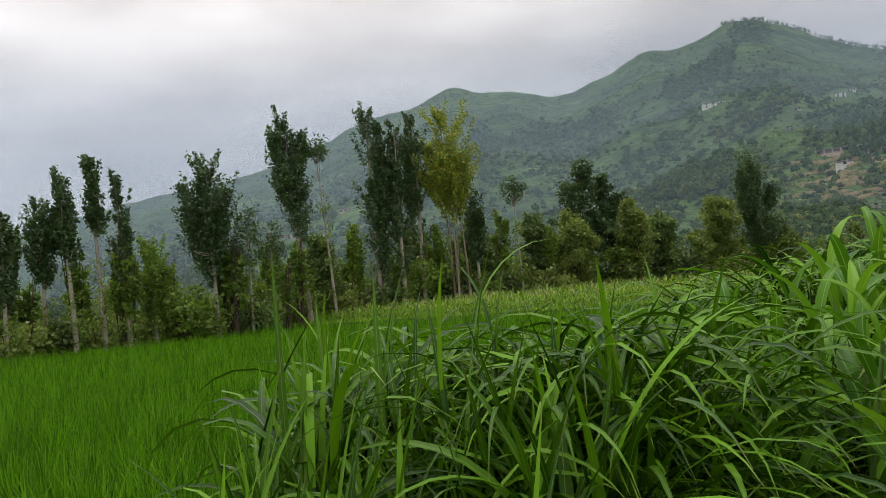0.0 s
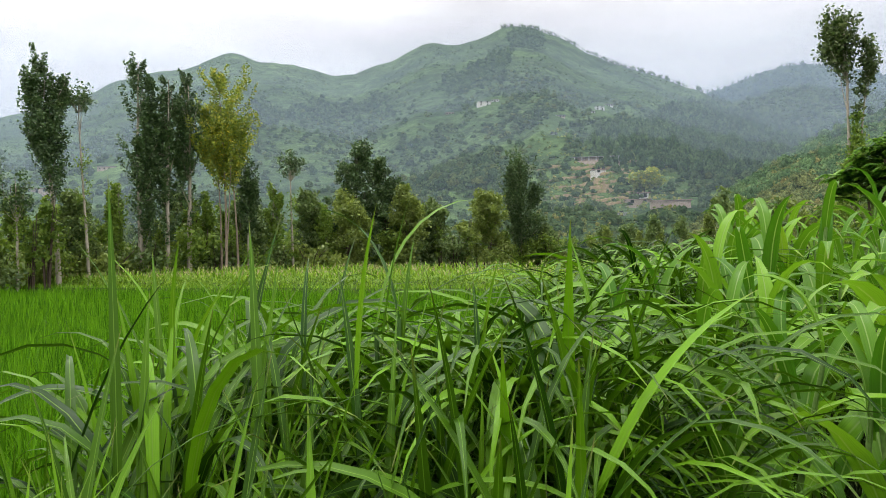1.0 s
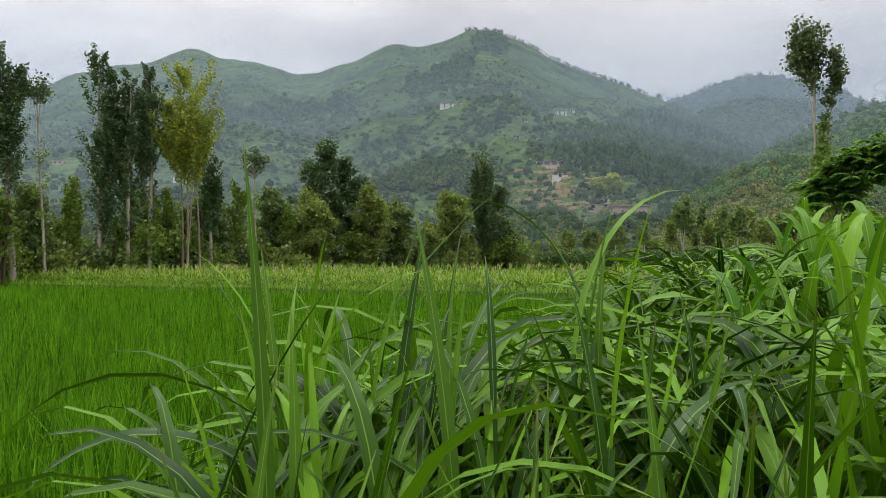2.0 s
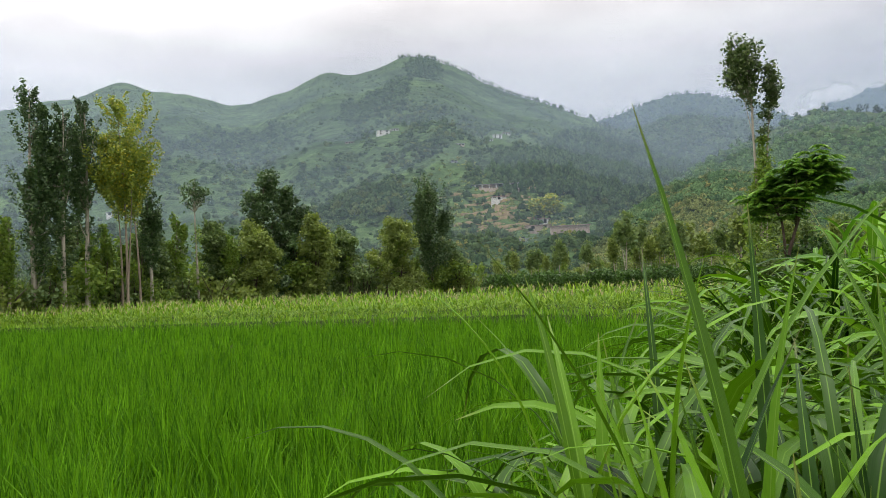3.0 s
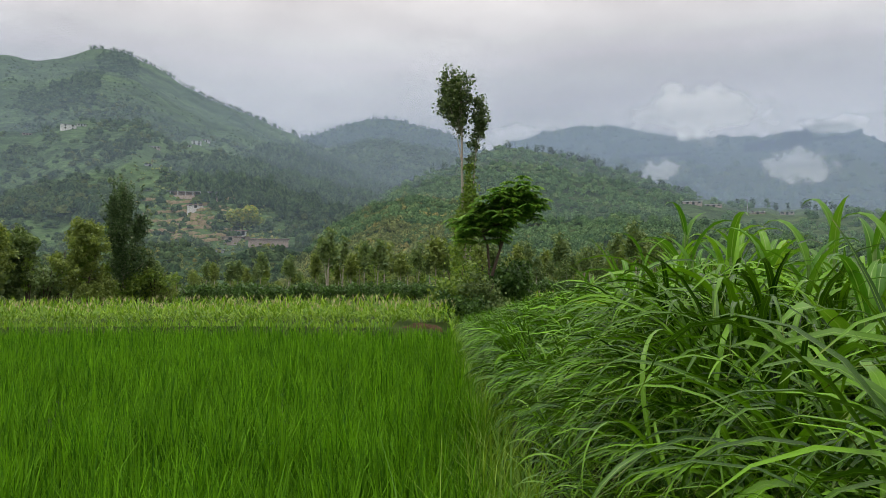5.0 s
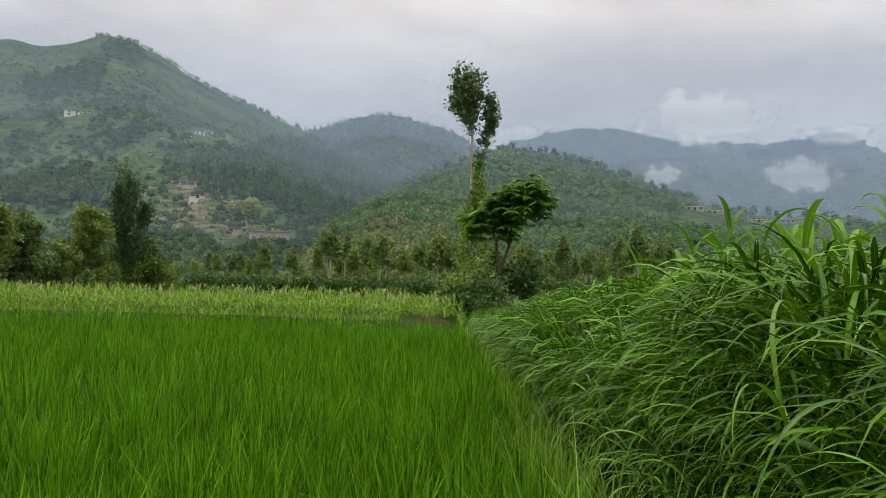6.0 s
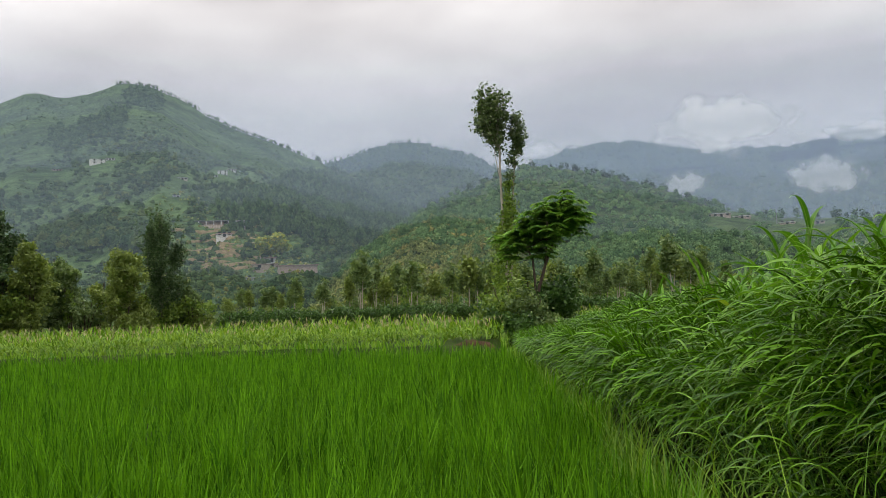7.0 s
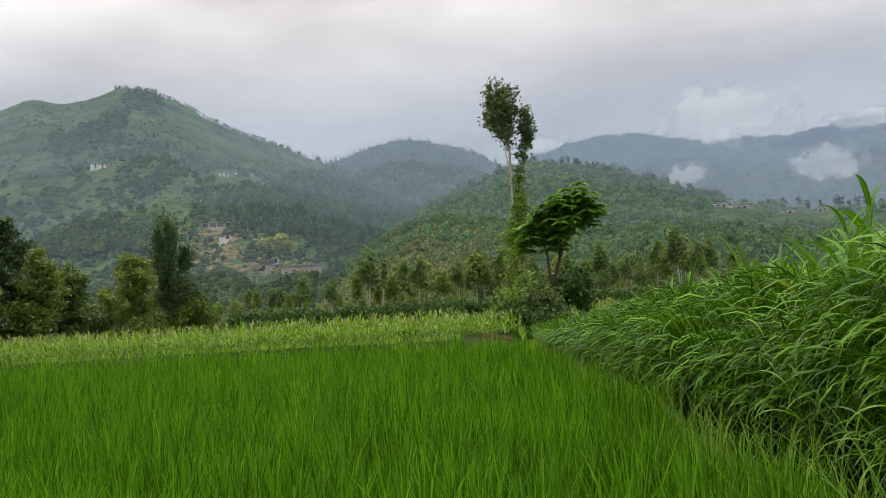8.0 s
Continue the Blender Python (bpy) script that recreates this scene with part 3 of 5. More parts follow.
cloud("backdrop_cloud_gap", 4.8, 10.1, 3900, 8, 3.0, 0.6, 6.4)


# ---- rice ----
def in_rice(x, y):
    return (x < 0.8 + 0.08 * np.sin(y * 1.7)) & (y > 1.0 + 0.08 * np.sin(x * 2.1)) & (y < edge_y(x) + 0.25) & (x > -0.36 * (y + 40) - 40)


def rice_zone(d0, d1, per_m2, count, segs, width, r):
    """Tufts of young rice in a ring round the south-east corner of the paddy."""
    n = int(per_m2 * (d1 * d1 - d0 * d0) * math.radians(105) / 2)
    d = np.sqrt(r.uniform(d0 * d0, d1 * d1, n)); a = np.radians(r.uniform(-88, 17, n))
    x, y = d * np.sin(a) - 0.1, d * np.cos(a)
    ok = in_rice(x, y) & (y > -0.33 * (x - 2.0))
    x, y = x[ok], y[ok]
    n = len(x)
    tall = (1.0 + 0.16 * fbm(x * 1.7, y * 1.7, 77, 3) + 0.1 * fbm(x * 5.5, y * 5.5, 78, 2)) * r.uniform(0.68, 1.2, n)
    X, Y, T = np.repeat(x, count), np.repeat(y, count), np.repeat(tall, count)
    N = n * count
    X = X + r.normal(0, 0.03, N); Y = Y + r.normal(0, 0.03, N)
    root = np.stack([X, Y, np.full(N, 0.02)], 1)
    head = r.uniform(0, 2 * math.pi, N)
    L = (0.4 + 0.3 * r.random(N) ** 0.7) * T
    lean = np.abs(r.normal(0.0, 0.2, N)); bend = np.abs(r.normal(0.15, 0.42, N))
    return blades(root, head, L, width * r.uniform(0.7, 1.3, N), lean, bend, segs, 0.0, 2.0, 0.8)


r1 = np.random.default_rng(101)
rice_pack = joined([rice_zone(1.0, 9.0, 31, 24, 3, 0.018, r1), rice_zone(9.0, 20.0, 20, 11, 2, 0.022, r1), rice_zone(20.0, 68.0, 9, 5, 1, 0.055, r1)])
rice = tagged(new("rice_field", np_mesh("rice_field", rice_pack[0], rice_pack[1], RICE, None)), "dense bright green young rice standing in a flat paddy", "rice", kind="stuff")


# ---- fodder grass ----
def one_leaf(name, L, W, lean, bend, mat, segs=9, fold=0.35, power=1.5, twist=0.0, wave=0.0, seed=0):
    v, f, u = blades(np.zeros((1, 3)), np.zeros(1), np.array([L]), np.array([W]), np.array([lean]), np.array([bend]), segs, fold, power, 0.55, np.array([twist]))
    if wave:
        g = np.random.default_rng(seed)
        edge = np.abs(u[:, 0] - 0.5) * 2
        v[:, 2] += wave * edge * np.sin(u[:, 1] * 17 + g.uniform(0, 6) + (u[:, 0] > 0.5) * 2.0) * (1 - u[:, 1])
    return np_mesh(name, v, f, mat, u)


r2 = np.random.default_rng(202)
ARCHED = [one_leaf("leaf", L, 1.22 * W, ln, bd, NAPIER, 16, 0.3, pw, tw, 0.003, k) for k, (L, W, ln, bd, pw, tw) in enumerate((
    (0.66, 0.028, 0.15, 2.4, 1.2, 0.5), (0.78, 0.031, 0.12, 2.7, 1.3, -0.6), (0.86, 0.032, 0.2, 2.6, 1.4, 0.9),
    (0.6, 0.025, 0.25, 2.1, 1.2, -0.3), (0.82, 0.029, 0.1, 2.8, 1.5, 0.3), (0.74, 0.035, 0.25, 2.6, 1.1, -0.9), (0.7, 0.028, 0.1, 1.8, 1.3, 0.2)))]
SLIM = [one_leaf("leaf", L, W, ln, bd, NAPIER, 14, 0.3, pw, tw, 0.002, k) for k, (L, W, ln, bd, pw, tw) in enumerate((
    (0.7, 0.019, 0.15, 2.6, 1.1, 0.5), (0.82, 0.022, 0.12, 2.8, 1.2, -0.6), (0.88, 0.023, 0.2, 2.8, 1.3, 0.9), (0.64, 0.018, 0.2, 2.4, 1.1, -0.3),
    (0.8, 0.021, 0.1, 2.9, 1.4, 0.3), (0.74, 0.024, 0.25, 2.7, 1.0, -0.9), (0.68, 0.02, 0.1, 2.2, 1.2, 0.2)))]
UPRIGHT = [one_leaf("leaf", L, W, ln, bd, NAPIER, 8, 0.4, 1.6, tw) for L, W, ln, bd, tw in (
    (0.44, 0.025, 0.1, 0.3, 0.2), (0.56, 0.028, 0.12, 0.8, -0.3), (0.48, 0.023, 0.08, 0.25, 0.1), (0.62, 0.029, 0.18, 1.4, 0.5))]


def stem_mesh(name, h, r0, mat, bow=0.05):
    V, F = tubes([[(bow * (k / 5) ** 2, 0, h * k / 5, r0 * (1 - 0.55 * k / 5)) for k in range(6)]], 6)
    return np_mesh(name, V, F, mat)


STEMS = [stem_mesh("tiller", h, 0.007, NAPIER_STEM) for h in (0.45, 0.65, 0.82, 0.98)]
STEM_H = (0.45, 0.65, 0.82, 0.98)
TALL_H = (0.84, 1.0, 1.13, 1.24)
TALL_STEMS = [stem_mesh("tiller", h, 0.008, NAPIER_STEM) for h in TALL_H]


def tussock(x, y, scale, count, r, push=None, leaf=1.0):
    """One clump of tall fodder grass: tillers, each with its own leaves."""
    t = new("grass_tussock")
    t.location = (x, y, float(ground_z(x, y)) - 0.01)
    high = x < 2.12 and y < 1.12
    droop = y > 0.92 and x < 1.72                                 # the strip's edge hangs over the paddy
    stems, heights = (TALL_STEMS, TALL_H) if high else (STEMS, STEM_H)
    for k in range(count):
        i = int(r.integers(0, 4))
        hd = r.uniform(0, 360)
        if push is not None and r.random() < 0.55:
            hd = push + r.normal(0, 40)
        tip = min(11.0, abs(r.normal(4, 5))) if y < 1.9 else abs(r.normal(7, 9))
        rad = r.uniform(0.0, 0.13)
        a = math.radians(hd)
        s = scale * r.uniform(0.85, 1.12)
        til = part("tiller", stems[i], t, m=
                   Matrix.Translation((rad * math.cos(a), rad * math.sin(a), 0)) @ pose(0, 0, 0, 0, 0, hd) @ pose(0, 0, 0, 0, tip, 0) @ Matrix.Scale(s, 4))
        side = r.uniform(0, 360)
        nl = 6 + i // 2
        for q in range(nl):
            f = (0.55 if y > 1.9 else 0.42) + (0.45 if y > 1.9 else 0.58) * q / (nl - 1)
            me = UPRIGHT[int(r.integers(0, 4))] if not droop and (q == nl - 1 or (high and x > 1.45 and q == nl - 2)) else (SLIM if y > 1.1 or (droop and x < 1.3) else ARCHED)[int(r.integers(0, 7))]
            turn = side + 180 * (q % 2) + r.normal(0, 35)
            if push is not None and r.random() < 0.22:
                turn = push - hd + r.normal(0, 45)
            if y < 1.0 and math.sin(math.radians(turn + hd)) < -0.55:
                turn += 180                                       # the path side is kept trodden back
            part("leaf", me, til, m=Matrix.Translation((0.05 * f * f, 0, heights[i] * f - 0.01)) @ pose(0, 0, 0, 0, 0, turn) @ Matrix.Scale(leaf * (0.85 if x < 1.35 else 1.0) * r.uniform(0.75, 1.15) * (0.66 if q == nl - 1 and high else 0.85 if high or (q == nl - 1 and y < 1.9) else 1.0), 4))
    return tagged(t, "tall green fodder grass clump with long arching blades", "grass", "fodder grass beside the path")


spots = []
for x, y, z, c, push in ((1.48, 0.44, 0.88, 12, 185), (1.38, 0.52, 0.84, 14, 185), (1.3, 0.74, 0.88, 14, 180), (1.52, 0.56, 0.92, 24, 180), (1.62, 0.68, 1.0, 30, 180), (1.8, 0.74, 1.02, 28, 165), (1.98, 0.78, 0.95, 24, 200), (2.22, 0.7, 0.78, 18, 160), (2.46, 0.62, 0.74, 18, 200), (2.72, 0.55, 0.74, 18, 20),
                         (1.5, 0.86, 0.98, 26, 180), (1.72, 0.96, 1.0, 22, 150), (1.96, 1.02, 0.9, 16, None), (2.95, 0.7, 0.7, 14, None),
                         (1.4, 1.05, 0.92, 22, 170), (1.3, 1.0, 0.86, 16, 170), (1.29, 1.3, 0.98, 16, None), (1.42, 1.74, 1.1, 14, 185), (1.5, 2.04, 1.12, 14, 185), (1.44, 2.4, 1.1, 12, 185), (1.3, 1.22, 0.96, 20, 170), (1.5, 1.36, 1.0, 18, 180), (1.68, 1.2, 1.02, 16, None), (1.62, 1.66, 0.98, 16, 190), (1.8, 1.55, 1.0, 14, None)):
    spots.append((x, y, z, c, push))
for k in range(12):
    spots.append((max(1.48, 1.66 - 0.05 * k) + (0.14 if k < 3 else 0.0), 2.0 + 0.36 * k, 1.02, 13, 190))
for x, y, s, c, push in spots:
    tussock(x + r2.normal(0, 0.04), y + r2.normal(0, 0.04), s * (1.0 if s > 1.08 else r2.uniform(0.95, 1.07)), c, r2, push, 0.6 if y > 1.3 else 0.78)


def grass_bed(x0, x1, y0, y1, per_m2, segs, fold, wide, r, rise=1.0, out=0.45):
    """Leaves of the fodder strip where single clumps can no longer be told apart."""
    n = int((x1 - x0) * (y1 - y0) * per_m2)
    x, y = r.uniform(x0, x1, n), r.uniform(y0, y1, n)
    ok = x > 1.13 + 0.24 * smooth((9.0 - y) / 4.0) + 0.2 * smooth((4.5 - y) / 2.0) - 0.5 * (y < 1.9) + 0.36 * smooth((1.15 - y) / 0.5) + 0.14 * ((y > 1.9) & (y < 3.0))
    x, y = x[ok], y[ok]
    n = len(x)
    hs = (0.72 + 0.28 * smooth((x - 1.35) / 0.9)) * (1 + 0.1 * fbm(x * 1.4, y * 1.4, 55, 3)) * rise * (1 - 0.45 * smooth((y - 13) / 13))
    up = r.random(n) < 0.3
    z = np.where(up, r.uniform(0.7, 1.05, n), r.uniform(0.15, 1.15, n)) * hs
    head = r.uniform(0, 2 * math.pi, n)
    hang = r.random(n) < out
    z = np.where(hang & ~up, r.uniform(0.5, 1.15, n) * hs, z)
    z = np.where(y < 4.6, np.maximum(z, 0.86 * hs), z)            # bare stalks below, near the path
    head = np.where(hang, math.pi + 0.35 + r.normal(0, 0.7, n), head)
    L = np.where(up, r.uniform(0.38, 0.58, n), r.uniform(0.42, 0.72, n)) * (0.8 + 0.2 * hs)
    lean = np.where(up, r.uniform(0.05, 0.35, n), r.uniform(0.1, 0.5, n))
    bend = np.where(up, r.uniform(0.2, 0.9, n), r.uniform(1.8, 2.8, n))
    root = np.stack([x, y, ground_z(x, y) + z], 1)
    return blades(root, head, L, wide * r.uniform(0.7, 1.25, n), lean, bend, segs, fold, 1.25, 0.55, r.normal(0, 0.6, n))


bed = joined([
    grass_bed(1.1, 2.1, 3.1, 6.5, 1500, 6, 0.3, 0.03, r2, 1.1, 0.68),
    grass_bed(1.1, 2.4, 6.2, 14.0, 1000, 5, 0.3, 0.032, r2, 1.05, 0.68),
    grass_bed(1.13, 2.6, 14.0, 26.0, 600, 4, 0.0, 0.036, r2, 1.03, 0.75),
    grass_bed(1.25, 3.2, 26.0, 43.0, 260, 3, 0.0, 0.055, r2, 1.0, 0.6)])
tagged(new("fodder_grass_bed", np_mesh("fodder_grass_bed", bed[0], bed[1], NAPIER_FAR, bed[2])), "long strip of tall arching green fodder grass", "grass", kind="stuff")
def clump_fill(x, y, scale, r, n=150, wide=0.17, erect=0.12):
    """Crowded inner leaves of one clump."""
    a, d = r.uniform(0, 6.28, n), wide * np.sqrt(r.random(n))
    px, py = x + d * np.cos(a), y + d * np.sin(a)
    z = r.uniform(0.08, 1.0, n) ** 0.8 * scale
    head = np.where(r.random(n) < 0.5, a, r.uniform(0, 6.28, n))
    head = np.where(np.sin(head) < -0.55, head + math.pi, head) if y < 1.0 else head
    up = r.random(n) < erect
    return blades(np.stack([px, py, ground_z(px, py) + z], 1), head, r.uniform(0.3, 0.6, n) * (0.72 if x < 1.3 else 1.0), r.uniform(0.015, 0.027, n),
                  np.where(up, r.uniform(0.05, 0.25, n), r.uniform(0.15, 0.6, n)), np.where(up, r.uniform(0.1, 0.8, n), r.uniform(1.6, 2.7, n)), 7, 0.3, 1.25, 0.55, r.normal(0, 0.5, n))


r6 = np.random.default_rng(606)
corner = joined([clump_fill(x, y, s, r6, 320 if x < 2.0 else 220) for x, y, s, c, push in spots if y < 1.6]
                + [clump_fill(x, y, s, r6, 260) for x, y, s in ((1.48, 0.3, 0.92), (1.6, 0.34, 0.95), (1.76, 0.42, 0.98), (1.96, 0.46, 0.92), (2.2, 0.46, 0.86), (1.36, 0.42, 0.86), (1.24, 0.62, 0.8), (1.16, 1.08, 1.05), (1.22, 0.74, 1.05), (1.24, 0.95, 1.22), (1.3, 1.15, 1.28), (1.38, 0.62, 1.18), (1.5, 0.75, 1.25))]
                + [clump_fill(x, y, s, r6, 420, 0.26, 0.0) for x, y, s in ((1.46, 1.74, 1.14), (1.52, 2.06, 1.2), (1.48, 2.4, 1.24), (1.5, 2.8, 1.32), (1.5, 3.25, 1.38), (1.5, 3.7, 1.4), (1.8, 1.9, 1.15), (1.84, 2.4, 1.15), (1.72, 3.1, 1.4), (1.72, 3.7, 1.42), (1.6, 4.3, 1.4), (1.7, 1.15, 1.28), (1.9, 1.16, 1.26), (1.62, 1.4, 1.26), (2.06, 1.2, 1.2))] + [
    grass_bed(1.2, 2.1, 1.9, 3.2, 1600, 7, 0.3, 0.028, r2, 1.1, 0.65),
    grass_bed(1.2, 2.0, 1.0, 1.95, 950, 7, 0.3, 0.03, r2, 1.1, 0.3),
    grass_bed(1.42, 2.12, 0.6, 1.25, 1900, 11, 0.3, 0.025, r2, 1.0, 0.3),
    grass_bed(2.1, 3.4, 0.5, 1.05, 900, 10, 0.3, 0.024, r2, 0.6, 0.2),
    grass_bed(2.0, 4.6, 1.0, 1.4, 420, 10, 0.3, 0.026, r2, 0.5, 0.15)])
tagged(new("fodder_grass_thicket", np_mesh("fodder_grass_thicket", corner[0], corner[1], NAPIER_SHADED, corner[2])), "dense fodder grass beside the path, leaves darkened as in shade", "grass", kind="stuff")

# stalks packed inside the strip, coloured dark to stand in for its shade
def stalks(x0, x1, y0, y1, n, r):
    px, py = r.uniform(x0, x1, n), r.uniform(y0, y1, n)
    return blades(np.stack([px, py, ground_z(px, py) - 0.02], 1), r.uniform(0, 6.28, n), r.uniform(0.45, 1.0, n), r.uniform(0.014, 0.03, n), np.abs(r.normal(0.05, 0.14, n)), r.uniform(0, 0.5, n), 3, 0.0)


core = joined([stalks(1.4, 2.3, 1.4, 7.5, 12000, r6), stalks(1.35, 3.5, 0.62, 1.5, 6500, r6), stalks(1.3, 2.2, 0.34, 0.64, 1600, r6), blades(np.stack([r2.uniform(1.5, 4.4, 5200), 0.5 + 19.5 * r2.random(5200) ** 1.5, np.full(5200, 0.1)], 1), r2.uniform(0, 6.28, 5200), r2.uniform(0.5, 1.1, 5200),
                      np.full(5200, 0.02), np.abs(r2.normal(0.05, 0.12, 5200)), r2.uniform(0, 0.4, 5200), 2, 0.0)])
tagged(new("grass_stems", np_mesh("grass_stems", core[0], core[1], SHADE_STEM, core[2])), "crowded stalks coloured dark for the shade inside the fodder strip", "grass", kind="stuff")

# short weeds on the bund
nw = 9000
wx, wy = 0.62 + 0.55 * r2.random(nw) ** 1.25, 1.0 + 29 * r2.random(nw) ** 1.5
weed = blades(np.stack([wx, wy, ground_z(wx, wy)], 1), r2.uniform(0, 6.28, nw), r2.uniform(0.12, 0.42, nw), r2.uniform(0.006, 0.016, nw) * (1 + wy / 12), np.abs(r2.normal(0.25, 0.25, nw)), r2.uniform(0.3, 1.5, nw), 3, 0.0)
tl = 420
lx, ly = r2.uniform(0.75, 1.15, tl), 3.5 + 14 * r2.random(tl) ** 1.4
weed = joined([weed, blades(np.stack([lx, ly, ground_z(lx, ly)], 1), r2.uniform(0, 6.28, tl), r2.uniform(0.5, 0.95, tl), r2.uniform(0.008, 0.016, tl), np.abs(r2.normal(0.15, 0.2, tl)), r2.uniform(0.4, 1.8, tl), 5, 0.0)])
# thin tall grass standing up along the edge of the rice
sx = np.concatenate([r6.normal(0.64, 0.09, 50), r6.uniform(0.62, 0.92, 110)]); sy = np.concatenate([r6.uniform(1.8, 2.7, 50), r6.uniform(2.8, 7.0, 110)])
sl = np.concatenate([r6.uniform(0.85, 1.4, 50), r6.uniform(0.5, 0.9, 110)])
weed = joined([weed, blades(np.stack([sx, sy, ground_z(sx, sy)], 1), r6.uniform(0, 6.28, 160), sl, r6.uniform(0.006, 0.011, 160), np.abs(r6.normal(0.12, 0.12, 160)), r6.uniform(0.3, 1.5, 160), 7, 0.0, 2.0)])
tagged(new("bund_grass", np_mesh("bund_grass", weed[0], weed[1], WEED, None)), "short yellowish green grass on the field bund", "grass", kind="stuff")


# ---- maize ----
BROADLEAF = [one_leaf("leaf", L, W, ln, bd, MAIZE, 9, 0.25, pw, tw, 0.012, k) for k, (L, W, ln, bd, pw, tw) in enumerate((
    (0.58, 0.066, 0.4, 1.9, 1.3, 0.3), (0.66, 0.071, 0.3, 2.2, 1.5, -0.4), (0.52, 0.063, 0.45, 1.6, 1.2, 0.2), (0.7, 0.069, 0.35, 2.1, 1.5, -0.2)))]
TOPLEAF = [one_leaf("leaf", L, W, ln, bd, MAIZE, 8, 0.5, 2.0, tw, 0.006, k) for k, (L, W, ln, bd, tw) in enumerate((
    (0.44, 0.066, 0.15, 1.3, 0.1), (0.5, 0.066, 0.3, 2.0, -0.2)))]
MAIZE_STEM = stem_mesh("stalk", 1.45, 0.014, MAIZE_STALK, 0.03)


def maize(r, label):
    p = new("maize_plant")
    part("stalk", MAIZE_STEM, p)
    plane = r.uniform(0, 360)
    for q in range(10):
        f = 0.18 + 0.8 * q / 9
        me = BROADLEAF[int(r.integers(0, 4))] if q < 8 else TOPLEAF[q - 8]
        part("leaf", me, p, m=Matrix.Translation((0.03 * f * f, 0, 1.45 * f)) @ pose(0, 0, 0, 0, 0, plane + 180 * (q % 2) + r.normal(0, 22)) @ Matrix.Scale((0.7 + 0.5 * math.sin(math.pi * f)) * r.uniform(0.85, 1.1), 4))
    return tagged(p, label, "maize", "maize plants behind the fodder grass")


r3 = np.random.default_rng(303)
stock = [maize(r3, "tall green maize plant with broad drooping leaves") for _ in range(5)]
maize_at = []
for row in range(13):
    for col in range(8):
        maize_at.append((2.15 + 0.48 * col, 1.6 + 0.48 * row))
maize_at += [
    (2.0, 1.72), (2.22, 1.95), (1.88, 2.1), (2.5, 1.5), (3.0, 1.4), (3.3, 1.4), (1.93, 1.75), (2.1, 1.78), (2.33, 1.55), (2.02, 2.05), (1.98, 2.5), (2.0, 3.0), (2.6, 1.35), (2.0, 3.5), (1.95, 4.0), (2.02, 4.5), (1.96, 5.0),
    (2.04, 5.6), (1.98, 6.2), (2.85, 1.45), (2.45, 1.05), (2.72, 0.98), (2.98, 1.08), (3.25, 1.12), (2.58, 0.82), (2.86, 0.8), (3.12, 0.86), (2.3, 0.9), (3.4, 0.95),
    (1.78, 2.2), (1.82, 2.6), (1.76, 2.95), (1.8, 3.3), (1.74, 3.7), (1.78, 4.15), (1.72, 4.6), (1.9, 2.8), (1.88, 3.6), (1.86, 4.3), (1.76, 5.2), (1.8, 5.8)]
for k, (x, y) in enumerate(maize_at):
    x, y = x + r3.normal(0, 0.08), y + r3.normal(0, 0.08)
    m = Matrix.Translation((x, y, float(ground_z(x, y)) - 0.01)) @ pose(0, 0, 0, r3.normal(0, 4), r3.normal(0, 4), r3.uniform(0, 360)) @ Matrix.Scale(r3.uniform(0.9, 1.04) * (0.8 if y < 1.0 else 0.92 if y < 1.2 else (0.91 if y < 2.5 else 0.97) if x < 1.95 else 1.0) * (0.99 + 0.13 * min(1.0, max(0.0, (y - 2.2) / 2.4)) + (0.1 if 2.0 < y < 7.0 and x < 3.0 else 0.0)), 4)
    if k < len(stock):
        stock[k].matrix_basis = m
    else:
        copy_thing(stock[k % 5], m)
# one plant stands above the rest
copy_thing(stock[2], Matrix.Translation((2.4, 7.07, 0.12)) @ pose(0, 0, 0, 0, 2, 30) @ Matrix.Scale(1.36, 4))


def maize_rows(x, y, h, r, leaves, wide, segs):
    n = len(x)
    X, Y, H = np.repeat(x, leaves), np.repeat(y, leaves), np.repeat(h, leaves)
    N = n * leaves
    f = np.tile(np.linspace(0.25, 1.0, leaves), n)
    root = np.stack([X, Y, ground_z(X, Y) + H * 0.72 * f], 1)
    top = f > 0.9
    return blades(root, r.uniform(0, 6.28, N), H * r.uniform(0.4, 0.6, N), wide * r.uniform(0.7, 1.2, N) * H, np.where(top, r.uniform(0.1, 0.4, N), r.uniform(0.35, 0.8, N)),
                  np.where(top, r.uniform(0.5, 1.4, N), r.uniform(1.2, 2.3, N)), segs, 0.0, 1.5, 0.6, r.normal(0, 0.4, N))


n1 = 900
x1, y1 = r3.uniform(2.6, 9.0, n1), r3.uniform(7.6, 33, n1)
rows_near = maize_rows(x1, y1, r3.uniform(1.4, 1.85, n1) * (1 - 0.42 * smooth((y1 - 13) / 12)), r3, 9, 0.05, 4)
tagged(new("maize_field", np_mesh("maize_field", rows_near[0], rows_near[1], MAIZE_NEAR, rows_near[2])), "dense green maize standing behind the fodder strip", "maize", kind="stuff")

# the strip of low maize on the terrace beyond the rice
n2 = 7000
x2 = -78 + 84 * r3.random(n2)
y2 = edge_y(x2) + 2.2 + 11 * r3.random(n2) ** 1.5
h2 = r3.uniform(0.6, 0.95, n2) * (0.85 + 0.3 * smooth((y2 - edge_y(x2) - 2) / 6))
strip = maize_rows(x2, y2, h2, r3, 6, 0.085, 2)
tagged(new("maize_strip", np_mesh("maize_strip", strip[0], strip[1], MAIZE_FAR, strip[2])), "pale green strip of low maize along the paddy edge", "maize", kind="stuff")
pick = r3.random(n2) < 0.32
